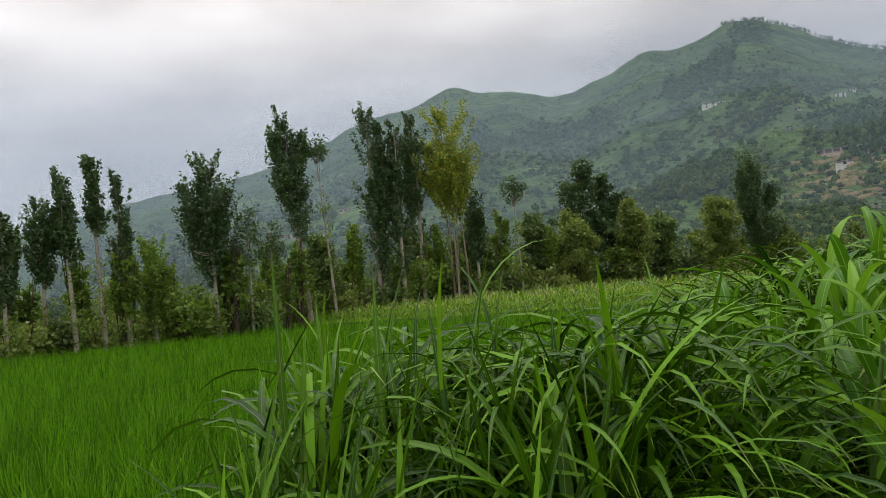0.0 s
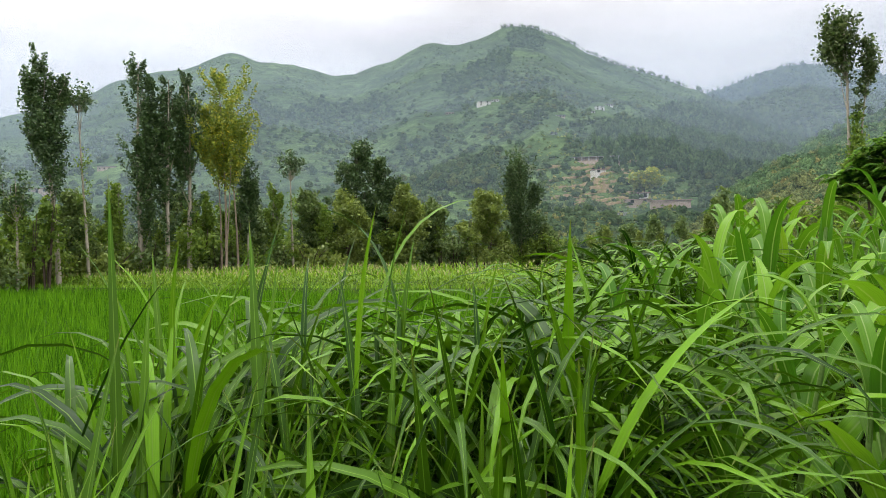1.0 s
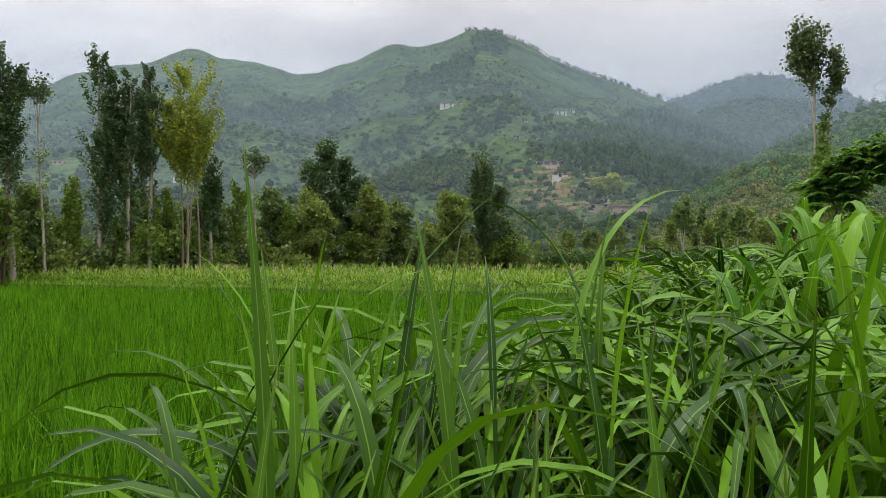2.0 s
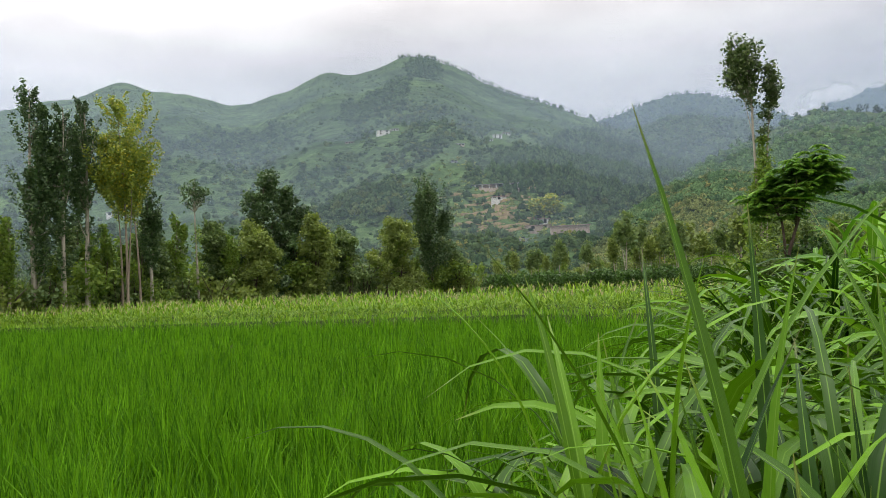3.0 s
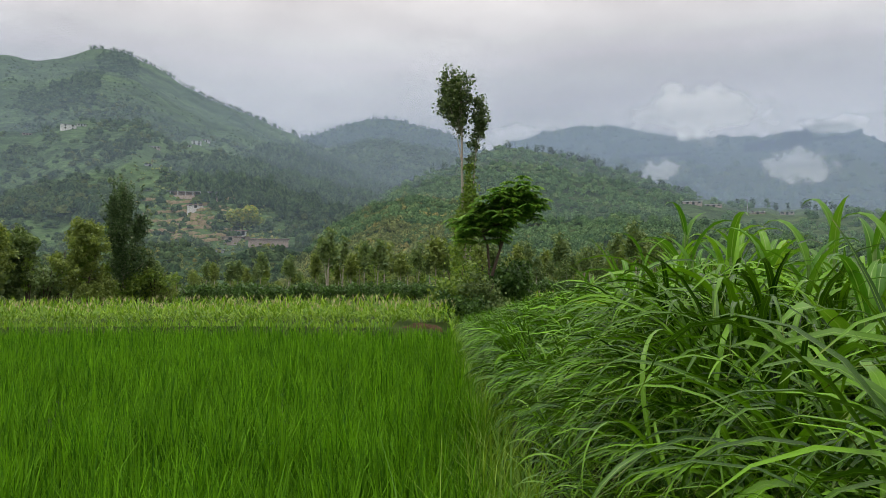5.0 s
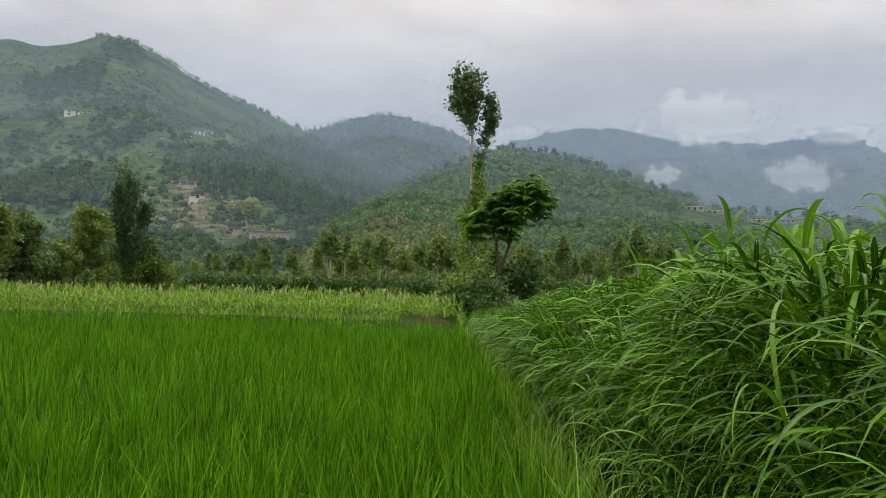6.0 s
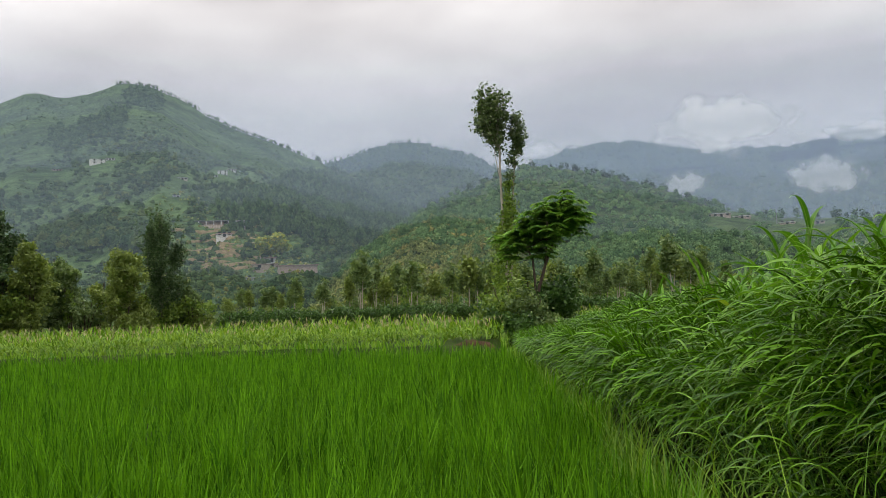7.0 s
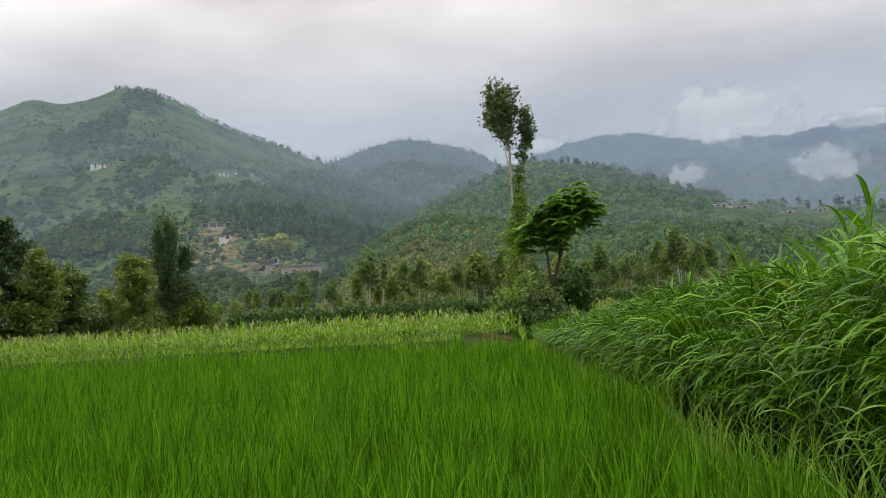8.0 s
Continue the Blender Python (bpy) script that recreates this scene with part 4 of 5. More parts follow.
tx, ty, th = x2[pick], y2[pick], h2[pick]
tas = blades(np.repeat(np.stack([tx, ty, ground_z(tx, ty) + th * 0.95], 1), 3, 0), r3.uniform(0, 6.28, 3 * len(tx)), np.full(3 * len(tx), 0.2), np.full(3 * len(tx), 0.03), r3.uniform(0.05, 0.6, 3 * len(tx)), np.full(3 * len(tx), 0.3), 2, 0.0)
tagged(new("maize_tassels", np_mesh("maize_tassels", tas[0], tas[1], TASSEL, tas[2])), "straw-coloured tassels above the maize strip", "maize", kind="stuff")
# weeds on the terrace bank
n3 = 15000
x3 = -78 + 80 * r3.random(n3)
x3 = np.where((x3 > -1.3) & (x3 < 0.6), x3 - 30, x3)
y3 = edge_y(x3) - 0.2 + 2.6 * r3.random(n3) ** 1.9
wd = blades(np.stack([x3, y3, ground_z(x3, y3)], 1), r3.uniform(0, 6.28, n3), r3.uniform(0.15, 0.42, n3), r3.uniform(0.03, 0.07, n3), np.abs(r3.normal(0.2, 0.3, n3)), r3.uniform(0.3, 1.5, n3), 2, 0.0)
tagged(new("bank_weeds", np_mesh("bank_weeds", wd[0], wd[1], WEED, None)), "yellow-green weeds on the terrace bank beyond the rice", "weeds", kind="stuff")


# bare red earth where the bank has slipped
def earth_bank(x, y, w, d, h):
    n, k = 30, 12
    U, W = np.meshgrid(np.linspace(-1, 1, n), np.linspace(-1, 1, k))
    rim = np.clip(1 - U**2, 0, 1) ** 0.5 * np.clip(1 - W**2, 0, 1) ** 0.4
    X, Y = x + U * w / 2, y + W * d / 2
    Z = ground_z(X, Y) - 0.15 + rim * h * (1 + 0.25 * fbm(X * 4, Y * 4, 9, 4))
    i, j = np.meshgrid(np.arange(k - 1), np.arange(n - 1), indexing="ij")
    b = (i * n + j).ravel()
    return tagged(new("earth_mound", np_mesh("earth_mound", np.stack([X, Y, Z], 2).reshape(-1, 3), np.stack([b, b + 1, b + n + 1, b + n], 1), MUD)), "bare reddish earth heap on the field bank", "earth")


earth_bank(-0.35, 29.35, 1.5, 0.6, 0.3)


# ---- trees ----
def crown_points(blobs, r):
    P, C = [], []
    for cx, cy, cz, rx, ry, rz, clumps, per, cr in blobs:
        d = r.normal(size=(clumps, 3)); d /= np.linalg.norm(d, axis=1)[:, None]
        c = np.array([cx, cy, cz]) + d * (r.random((clumps, 1)) ** 0.45) * np.array([rx, ry, rz])
        C.append(c)
        q = np.repeat(c, per, 0) + r.normal(size=(clumps * per, 3)) * np.array([cr, cr, cr * 0.85])
        P.append(q)
    return np.concatenate(P), np.concatenate(C)


def brush_points(brushes, r):
    """Leaves along steep ascending branches: a poplar's ragged spindle of upright plumes, with gaps between them."""
    P, C = [], []
    for x0, y0, z0, x1, y1, z1, w, nb, per in brushes:
        f = r.random(nb) ** 0.9 * 0.93
        a = r.uniform(0, 6.28, nb)
        lump = np.sin(f * 11 + 2 * np.cos(a + x0 * 3)) + 0.6 * np.sin(a * 2 + f * 5 + z0)
        keep = lump > -0.5
        f, a, lump = f[keep], a[keep], lump[keep]
        nb = len(f)
        prof = np.sin(math.pi * np.clip(0.36 + 0.58 * f, 0, 1)) ** 0.9 * (1 + 0.16 * lump)
        reach = w * prof * r.uniform(0.35, 1.35, nb)
        rise = np.minimum(reach * r.uniform(1.1, 2.4, nb) + 0.35, (z1 - z0) * (1.06 - f) + 0.35)
        ax = np.stack([x0 + (x1 - x0) * f, y0 + (y1 - y0) * f, z0 + (z1 - z0) * f], 1)
        d = np.stack([np.cos(a) * reach, np.sin(a) * reach, rise], 1)
        t = r.uniform(0.1, 1.0, (nb, per, 1)) ** 0.75
        q = ax[:, None] + d[:, None] * t
        q = q + r.normal(size=(nb, per, 3)) * (0.07 + 0.1 * (1 - t)) * min(1.5, 0.75 + 0.25 * w)
        P.append(q.reshape(-1, 3)); C.append(ax + d * 0.85)
    return np.concatenate(P), np.concatenate(C)


def tree(name, x, y, stems, blobs, leaf, leaf_mat, bark, label, seed, vine=None, group="", base=None, shape=1.5, limbs=34, sides=6):
    """Trunks with limbs to the leaf clumps, a crown of small leaves, and creeper where it climbs the stem. Heights from the foot."""
    r = np.random.default_rng(seed)
    t = new(name)
    t.location = (x, y, float(ground_z(x, y)) - 0.05 if base is None else base)
    P, C = brush_points(blobs, r) if len(blobs[0]) == 9 and blobs[0][7] > 30 and blobs[0][5] > blobs[0][2] else crown_points(blobs, r)
    paths = []
    for sx, sy, tx, ty, h, rad in stems:
        pts = []
        for k in range(9):
            f = k / 8
            wob = 0.018 * h * math.sin(3.1 * f + seed) * f
            pts.append((sx + (tx - sx) * f ** 1.3 + wob, sy + (ty - sy) * f ** 1.3, h * f, rad * (1 - 0.85 * f)))
        paths.append(pts)
    allp = np.array([q for p in paths for q in p])
    for c in C[:: max(1, len(C) // limbs)]:
        d = np.linalg.norm(allp[:, :2] - c[:2], axis=1) + np.abs(allp[:, 2] - (c[2] - 0.12 * c[2])) * 0.9 + 5 * (allp[:, 2] > c[2])
        s = allp[int(np.argmin(d))]
        mid = (s[:3] + c) / 2 + np.array([0, 0, -0.12 * np.linalg.norm(c[:2] - s[:2])])
        rr = max(0.012, min(s[3] * 0.5, 0.05))
        paths.append([(*s[:3], rr), (*mid, rr * 0.7), (*c, rr * 0.3)])
    V, F = tubes(paths, sides)
    part("trunk", np_mesh("trunk", V, F, bark), t)
    V, F = leaf_quads(P, leaf, r, 0.35, shape)
    part("crown", np_mesh("crown", V, F, leaf_mat, smooth=False), t)
    if vine:
        P, C = crown_points(vine, r)
        V, F = leaf_quads(P, leaf * 0.9, r, 0.35, shape)
        part("creeper", np_mesh("creeper", V, F, VINE, smooth=False), t, "yellow-green creeper leaves")
    return tagged(t, label, "tree", group)


# widths and heights in metres, from the trunk's foot; the row behind the paddy
def row_tree(az, r, el, kind, seed, wide=1.0, mat=POPLAR_DARK, low=0.35, lean=0.0):
    x, y = polar(az, r)
    x += 1.2
    foot = float(ground_z(x, y))
    h = r * math.tan(math.radians(el)) + EYE - foot
    g = np.random.default_rng(seed)
    lx = lean * h
    if kind == "column":
        def at(f):
            return lx * f ** 1.3
        tall = h * (1 - low)
        thick = max(0.62, wide * 0.72)
        blobs = [(at(low), 0, h * low, lx, 0, h, thick, int(34 + 9 * wide * tall ** 0.5), int(58 + 12 * wide))]
        for k in range(1 + (wide > 0.78) + (wide > 1.4) + (wide > 2.2)):       # side leaders
            a, top, start = g.uniform(0, 6.28), g.uniform(0.66, 0.93), low + (1 - low) * g.uniform(0.0, 0.3)
            ox, oy = math.cos(a) * wide * 0.62, math.sin(a) * wide * 0.62
            blobs.append((at(start) + ox * 0.3, oy * 0.3, h * start, at(top) + ox, oy, h * top, thick * 0.7, int(32 + 6 * wide * tall ** 0.5), int(50 + 10 * wide)))
        stems = [(0, 0, lx, 0, h * 0.98, 0.11 + 0.006 * h)]
        vine = [(0.1, 0, h * low * 0.5, 0.5, 0.5, h * low * 0.5, 22, 22, 0.26)]
    elif kind == "ball":
        top = h * (1 - low) / 2
        blobs = [(lx, 0, h - top, wide, wide, top, int(26 * wide), 40, 0.22)]
        stems = [(0, 0, lx, 0, h * 0.97, 0.12)]
        vine = [(lx * f, 0, h * f, 0.4, 0.4, 0.9, 6, 20, 0.2) for f in (0.2, 0.33, 0.46, 0.6)]
    elif kind == "round":
        blobs = []
        n = 9
        for k in range(n):
            f = low + (1 - low) * (k + 0.6) / (n + 0.2)
            a = g.uniform(0, 6.28)
            w = wide * (0.35 + 0.65 * math.sin(math.pi * min(0.95, 0.25 + 0.72 * k / n)))
            blobs.append((lx * f + 0.34 * w * math.cos(a), 0.34 * w * math.sin(a), h * f, w * 0.78, w * 0.78, h * 0.12, 19, 92, 0.2 * max(1.0, wide / 3.0)))
        stems = [(0, 0, lx, 0, h * 0.9, 0.16), (0.1, 0.1, lx - wide * 0.4, 0.3, h * 0.7, 0.09), (-0.1, 0, lx + wide * 0.4, -0.3, h * 0.68, 0.09)]
        vine = None
    return x, y, stems, blobs, vine, mat


ROW = [
    # bearing, distance, rise, kind, half width, leaves, bare part of the height, lean, label
    (-76, 47, 6.8, "round", 1.7, BROAD, 0.2, 0.0, "dark leafy tree at the paddy's edge"),
    (-72, 48, 9.0, "column", 0.8, POPLAR_DARK, 0.3, 0.02, "slim dark poplar in the field row"),
    (-68.6, 48, 7.5, "column", 1.1, POPLAR_DARK, 0.3, 0.0, "dark leafy poplar at the paddy's edge"),
    (-66.4, 50, 7.9, "column", 1.1, POPLAR_DARK, 0.4, 0.0, "short dark poplar with ragged top"),
    (-64.7, 49, 10.1, "column", 0.8, POPLAR_DARK, 0.45, -0.09, "tall slim poplar leaning a little"),
    (-63.0, 50, 10.7, "column", 0.85, POPLAR_DARK, 0.55, -0.03, "tall slim poplar with pale trunk"),
    (-61.5, 50, 9.7, "column", 0.75, POPLAR_DARK, 0.25, -0.05, "narrow dark poplar leafy to the ground"),
    (-59.9, 51, 5.0, "column", 1.3, VINE, 0.1, 0.0, "young yellow-green poplar thick with creeper"),
    (-56.0, 53, 10.2, "column", 2.1, POPLAR_DARK, 0.24, -0.03, "broad dark poplar with a bushy crown"),
    (-53.8, 54, 7.2, "ball", 1.15, POPLAR_DARK, 0.55, 0.0, "small dark poplar with a rounded top"),
    (-52.3, 55, 6.0, "ball", 0.9, POPLAR_DARK, 0.6, 0.0, "small dark poplar with a rounded top"),
    (-50.0, 57, 13.0, "column", 1.75, POPLAR_DARK, 0.34, -0.11, "tall broad dark poplar leaning over"),
    (-48.3, 58, 11.7, "ball", 0.95, POPLAR_DARK, 0.86, -0.06, "thin poplar with a tuft of leaves on top"),
    (-45.2, 60, 13.3, "column", 1.65, POPLAR_DARK, 0.1, -0.02, "very tall dark poplar leafy to the ground"),
    (-43.6, 60, 12.2, "column", 1.3, POPLAR_DARK, 0.15, 0.0, "tall dark poplar in a close group"),
    (-42.3, 61, 12.4, "column", 1.35, POPLAR_DARK, 0.24, 0.0, "tall dark poplar in a close group"),
    (-40.0, 61, 11.9, "column", 2.9, POPLAR_YELLOW, 0.38, -0.02, "poplar turning yellow on bare pale trunks"),
    (-38.6, 63, 7.0, "column", 1.2, POPLAR_DARK, 0.3, 0.0, "short dark poplar beside the yellow one"),
    (-35.8, 68, 7.9, "ball", 1.0, POPLAR_DARK, 0.74, 0.0, "thin poplar with a dark leafy top"),
    (-31.6, 74, 7.9, "round", 2.6, POPLAR_DARK, 0.1, 0.0, "large dark broadleaf tree in the row"),
    (-29.8, 77, 6.7, "round", 2.0, POPLAR_DARK, 0.1, 0.0, "dark broadleaf tree in the row"),
    (-32.3, 71, 4.6, "round", 2.0, OLIVE, 0.1, 0.0, "yellow-green tree before a dark one"),
    (-28.4, 75, 5.0, "round", 1.8, OLIVE, 0.1, 0.0, "yellow-green tree in the row"),
    (-26.4, 79, 4.0, "round", 1.8, GROVE, 0.1, 0.0, "small mid-green tree in the row"),
    (-23.0, 82, 4.5, "round", 2.9, OLIVE, 0.1, 0.0, "pale olive-green bushy tree"),
    (-20.8, 86, 6.95, "column", 2.5, POPLAR_DARK, 0.06, 0.0, "upright dark green tree in the row"),
    (-48.9, 60, 4.6, "round", 1.5, GROVE, 0.1, 0.0, "leafy mid-green tree under the poplars"),
    (-46.6, 60, 5.4, "column", 0.9, VINE, 0.08, 0.0, "slim poplar wrapped in yellow-green creeper"),
    (-43.0, 65, 4.6, "round", 1.6, GROVE, 0.1, 0.0, "leafy mid-green tree under the poplars"),
    (-41.2, 65, 4.8, "column", 1.0, VINE, 0.08, 0.0, "slim poplar wrapped in yellow-green creeper"),
    (-38.9, 66, 4.4, "round", 1.7, BROAD, 0.1, 0.0, "dark bushy tree under the poplars"),
    (-37.0, 68, 5.2, "column", 0.9, VINE, 0.08, 0.0, "slim poplar wrapped in yellow-green creeper"),
    (-34.5, 71, 4.6, "round", 1.8, BROAD, 0.1, 0.0, "dark bushy tree in the row"),
    (-33.6, 70, 4.0, "column", 1.0, VINE, 0.08, 0.0, "slim poplar wrapped in yellow-green creeper"),
    (-19.8, 88, 2.9, "round", 2.2, BROAD, 0.1, 0.0, "small dark tree in the row"),
]
for k, (az, r, el, kind, wide, mat, low, lean, label) in enumerate(ROW):
    x, y, stems, blobs, vine, mat = row_tree(az, r, el, kind, 400 + k, wide, mat, low, lean)
    if mat is POPLAR_YELLOW:
        stems = [(*stems[0][:5], 0.11)]
        stems += [(0.8, 0.3, 0.3, 0.2, 9.5, 0.1), (-0.6, 0.2, -0.9, 0.3, 9.0, 0.1), (0.3, -0.5, 0.9, -0.3, 8.5, 0.08)]
        vine = None
        blobs = [(*b[:7], b[7] - 6, b[8] - 16) for b in blobs]
    tree("poplar_tree" if "poplar" in label else "field_tree", x, y, stems, blobs, 0.22 if kind == "round" else 0.175, mat, BARK_MID if mat is POPLAR_YELLOW else BARK_PALE if kind != "round" else BARK_DARK, label, 500 + k, vine, "tree row behind the paddy", None, 1.5, 30, 5)

# the lone poplar at the end of the strip: bare stem, two leafy heads, creeper up the trunk
LX, LY = 1.55, 43.3
tree("lone_poplar", LX, LY, [(0, 0, -0.45, 0, 12.0, 0.13), (0.05, 0, 0.55, 0.1, 10.6, 0.075)],
     [(-0.5, 0, 11.1, 0.8, 0.8, 1.3, 66, 36, 0.18), (-0.62, 0, 10.3, 0.8, 0.7, 0.8, 38, 34, 0.17), (-0.35, 0, 9.5, 0.4, 0.45, 0.5, 10, 30, 0.15), (0.68, 0.1, 10.0, 0.38, 0.38, 1.2, 34, 36, 0.14),
      (0.4, 0, 8.6, 0.26, 0.28, 0.6, 9, 28, 0.13), (0.12, 0, 7.7, 0.2, 0.2, 0.5, 5, 22, 0.12)],
     0.16, POPLAR_LIGHT, BARK_PALE, "slender lone poplar with creeper climbing its pale trunk", 61,
     [(0.1, 0, 7.0, 0.2, 0.2, 0.7, 12, 24, 0.12), (0.1, 0, 5.7, 0.36, 0.3, 0.9, 34, 28, 0.15), (-0.1, 0, 4.3, 0.5, 0.5, 1.1, 60, 32, 0.18), (-0.2, 0, 2.4, 0.65, 0.6, 1.5, 60, 32, 0.22)])


def frond_tree(x, y, label, seed):
    """A small tree with a leaning umbrella of feathery fronds in drooping tiers."""
    r = np.random.default_rng(seed)
    t = new("feathery_tree")
    t.location = (x, y, float(ground_z(x, y)) - 0.05)
    paths = [[(0, 0, 0, 0.085), (0.1, 0, 0.9, 0.075), (0.3, 0, 1.8, 0.065), (0.55, 0.05, 2.6, 0.055), (0.85, 0, 3.4, 0.04), (1.2, 0, 4.1, 0.025)],
             [(0.12, 0, 1.1, 0.06), (0.15, 0, 2.0, 0.05), (0.1, 0, 2.8, 0.045), (-0.15, 0, 3.4, 0.035), (-0.3, 0.1, 4.0, 0.02)],
             [(0.55, 0.05, 2.6, 0.035), (0.4, 0.5, 3.5, 0.028), (0.4, 0.8, 4.2, 0.018)], [(0.55, 0.05, 2.6, 0.035), (0.6, -0.5, 3.5, 0.028), (0.6, -0.9, 4.1, 0.018)]]
    Vq, n = [], 0
    tips = []
    for cx, cy, cz, spread, count in ((0.2, 0, 4.3, 0.9, 40), (0.85, 0, 4.7, 0.8, 40), (1.4, 0, 4.75, 0.6, 30), (1.85, 0.1, 4.4, 0.4, 18), (1.2, 0.1, 4.2, 0.7, 22), (0.8, 0, 3.9, 0.6, 14), (-0.35, 0.1, 3.85, 0.7, 34), (-0.6, 0, 3.45, 0.5, 20), (0.45, 0.5, 3.8, 0.8, 22), (0.6, -0.6, 3.9, 0.8, 22), (0.4, 0, 3.45, 0.6, 16), (1.3, 0, 4.2, 0.5, 12)):
        for k in range(count):
            tips.append((cx + r.normal(0, spread * 0.38), cy + r.normal(0, spread * 0.45), cz - 0.1 + 0.28 * round(r.normal(0, 0.6)) + r.normal(0, 0.14)))
    for k, c in enumerate(tips):
        if k % 5 == 0:
            paths.append([(0.45 + 0.3 * r.random(), 0, 3.3 + 0.6 * r.random(), 0.016), (0.2 + c[0] * 0.7, c[1] * 0.7, c[2] - 0.2, 0.01), (*c, 0.005)])
        a0 = r.uniform(0, 6.28)
        for q in range(6):
            a = a0 + q * 1.05 + r.normal(0, 0.25)
            L = r.uniform(0.22, 0.42)
            s = np.linspace(0.12, 1, 8)
            px = c[0] + np.cos(a) * L * s; py = c[1] + np.sin(a) * L * s; pz = c[2] + 0.06 * s - 0.7 * L * s**2
            for sgn in (-1, 1):
                dx, dy = -math.sin(a) * sgn, math.cos(a) * sgn
                ll = 0.17 * np.sin(math.pi * (0.15 + 0.8 * s))
                A = np.stack([px, py, pz], 1)
                D = np.stack([dx * ll + np.cos(a) * 0.04, dy * ll + np.sin(a) * 0.04, -0.35 * ll], 1)
                W = np.stack([np.full(8, math.cos(a) * 0.075), np.full(8, math.sin(a) * 0.075), np.zeros(8)], 1)
                Vq.append(np.stack([A, A + D * 0.5 + W, A + D, A + D * 0.5 - W], 1).reshape(-1, 3))
    V, F = tubes(paths, 6)
    part("trunk", np_mesh("trunk", V, F, BARK_DARK), t)
    V = np.concatenate(Vq)
    part("fronds", np_mesh("fronds", V, np.arange(len(V)).reshape(-1, 4), FERNY, smooth=False), t)
    return tagged(t, label, "tree")


feathery = frond_tree(2.05, 35.0, "small feathery-leaved tree with a leaning umbrella crown", 71)
feathery.scale = (1.12, 1.12, 1.08)


def bush(name, w, h, leaf, mat, label, seed, per=24, clumps=40, group="", cat="bush"):
    r = np.random.default_rng(seed)
    b = new(name)
    paths = []
    for k in range(7):
        a = r.uniform(0, 6.28)
        paths.append([(0.1 * math.cos(a), 0.1 * math.sin(a), 0, 0.05), (0.3 * w * math.cos(a), 0.3 * w * math.sin(a), h * 0.5, 0.03), (0.55 * w * math.cos(a), 0.55 * w * math.sin(a), h * r.uniform(0.7, 0.95), 0.012)])
    V, F = tubes(paths, 4)
    part("stem", np_mesh("stem", V, F, BARK_DARK), b)
    blobs = []
    for k in range(5):
        a = r.uniform(0, 6.28); q = r.uniform(0, 0.55) * w
        blobs.append((q * math.cos(a), q * math.sin(a), h * r.uniform(0.3, 0.7), w * 0.55, w * 0.55, h * 0.34, clumps // 5, per, 0.13 * w))
    P, C = crown_points(blobs, r)
    P[:, 2] = np.abs(P[:, 2])
    V, F = leaf_quads(P, leaf, r)
    part("foliage", np_mesh("foliage", V, F, mat, smooth=False), b)
    return tagged(b, label, cat, group)


def put(ob, x, y, s, turn, sz=None):
    ob.matrix_basis = Matrix.Translation((x, y, float(ground_z(x, y)) - 0.05)) @ pose(0, 0, 0, 0, 0, turn) @ Matrix.Diagonal((s, s, sz or s, 1))


def put_copy(ob, x, y, s, turn, sz=None):
    return copy_thing(ob, Matrix.Translation((x, y, float(ground_z(x, y)) - 0.05)) @ pose(0, 0, 0, 0, 0, turn) @ Matrix.Diagonal((s / ob.scale[0], s / ob.scale[1], (sz or s) / ob.scale[2], 1)))


r4 = np.random.default_rng(404)
# shrubs round the lone tree
b1 = bush("shrub", 1.2, 2.0, 0.12, GROVE, "green leafy shrub at the foot of the lone tree", 81, 150, 90)
put(b1, 1.7, 34.2, 1.1, 0)
b2 = bush("shrub", 1.0, 1.6, 0.12, VINE, "yellow-green shrub below the lone poplar", 82, 110, 80)
put(b2, 1.25, 35.0, 1.35, 20)
b3 = bush("shrub", 1.2, 1.6, 0.12, SHADY, "dark green leafy shrub beside the small tree", 83, 150, 90)
put(b3, 2.7, 35.9, 1.4, 70)
put_copy(b2, 1.9, 37.0, 1.5, 130); put_copy(b3, 1.15, 33.9, 1.0, 200)

# undergrowth along the tree row
under = [bush("bush", 1.6, 2.4, 0.22, GROVE, "dark green bush under the poplar row", 91, 28, 45, "bushes under the tree row"),
         bush("bush", 1.5, 2.8, 0.21, VINE, "creeper-grown yellow-green bush under the poplars", 92, 34, 45, "bushes under the tree row"),
         bush("bush", 1.7, 2.0, 0.22, OLIVE, "olive-green bush under the poplar row", 93, 28, 45, "bushes under the tree row"),
         bush("bush", 0.8, 4.8, 0.2, VINE, "slender sapling wrapped in creeper", 94, 34, 45, "bushes under the tree row")]
for k in range(104):
    az = -78 + 60 * (k + r4.uniform(-0.4, 0.4)) / 104
    rr = np.interp(az, [-78, -62, -50, -40, -30, -20], [48, 51, 57, 63, 75, 87]) + r4.uniform(-1.5, 7)
    x, y = polar(az, rr)
    b = under[int(r4.choice([0, 1, 1, 2, 2, 3, 3, 3], 1)[0])]
    s = r4.uniform(0.92, 1.6)
    put_copy(b, x + 1.2, y, s, r4.uniform(0, 360))
for k, b in enumerate(under):
    x, y = polar(-58 + 9 * k, 58 + 5 * k)
    put(b, x, y, 1.2, 40 * k)

# clipped-looking hedge line beyond the terrace
hedge_src = bush("hedge_bush", 1.7, 1.5, 0.2, SHADY, "mid-green bush in a long hedge", 95, 40, 55, "hedge beyond the terrace", "hedge")
for k in range(30):
    az = -16 + 34 * k / 29
    x, y = polar(az, 84 - 6 * math.sin(k * 0.3) * 0.4)
    (put if k == 0 else put_copy)(hedge_src, x, y, 1.05 + 0.1 * math.sin(k * 2.3), 47 * k)


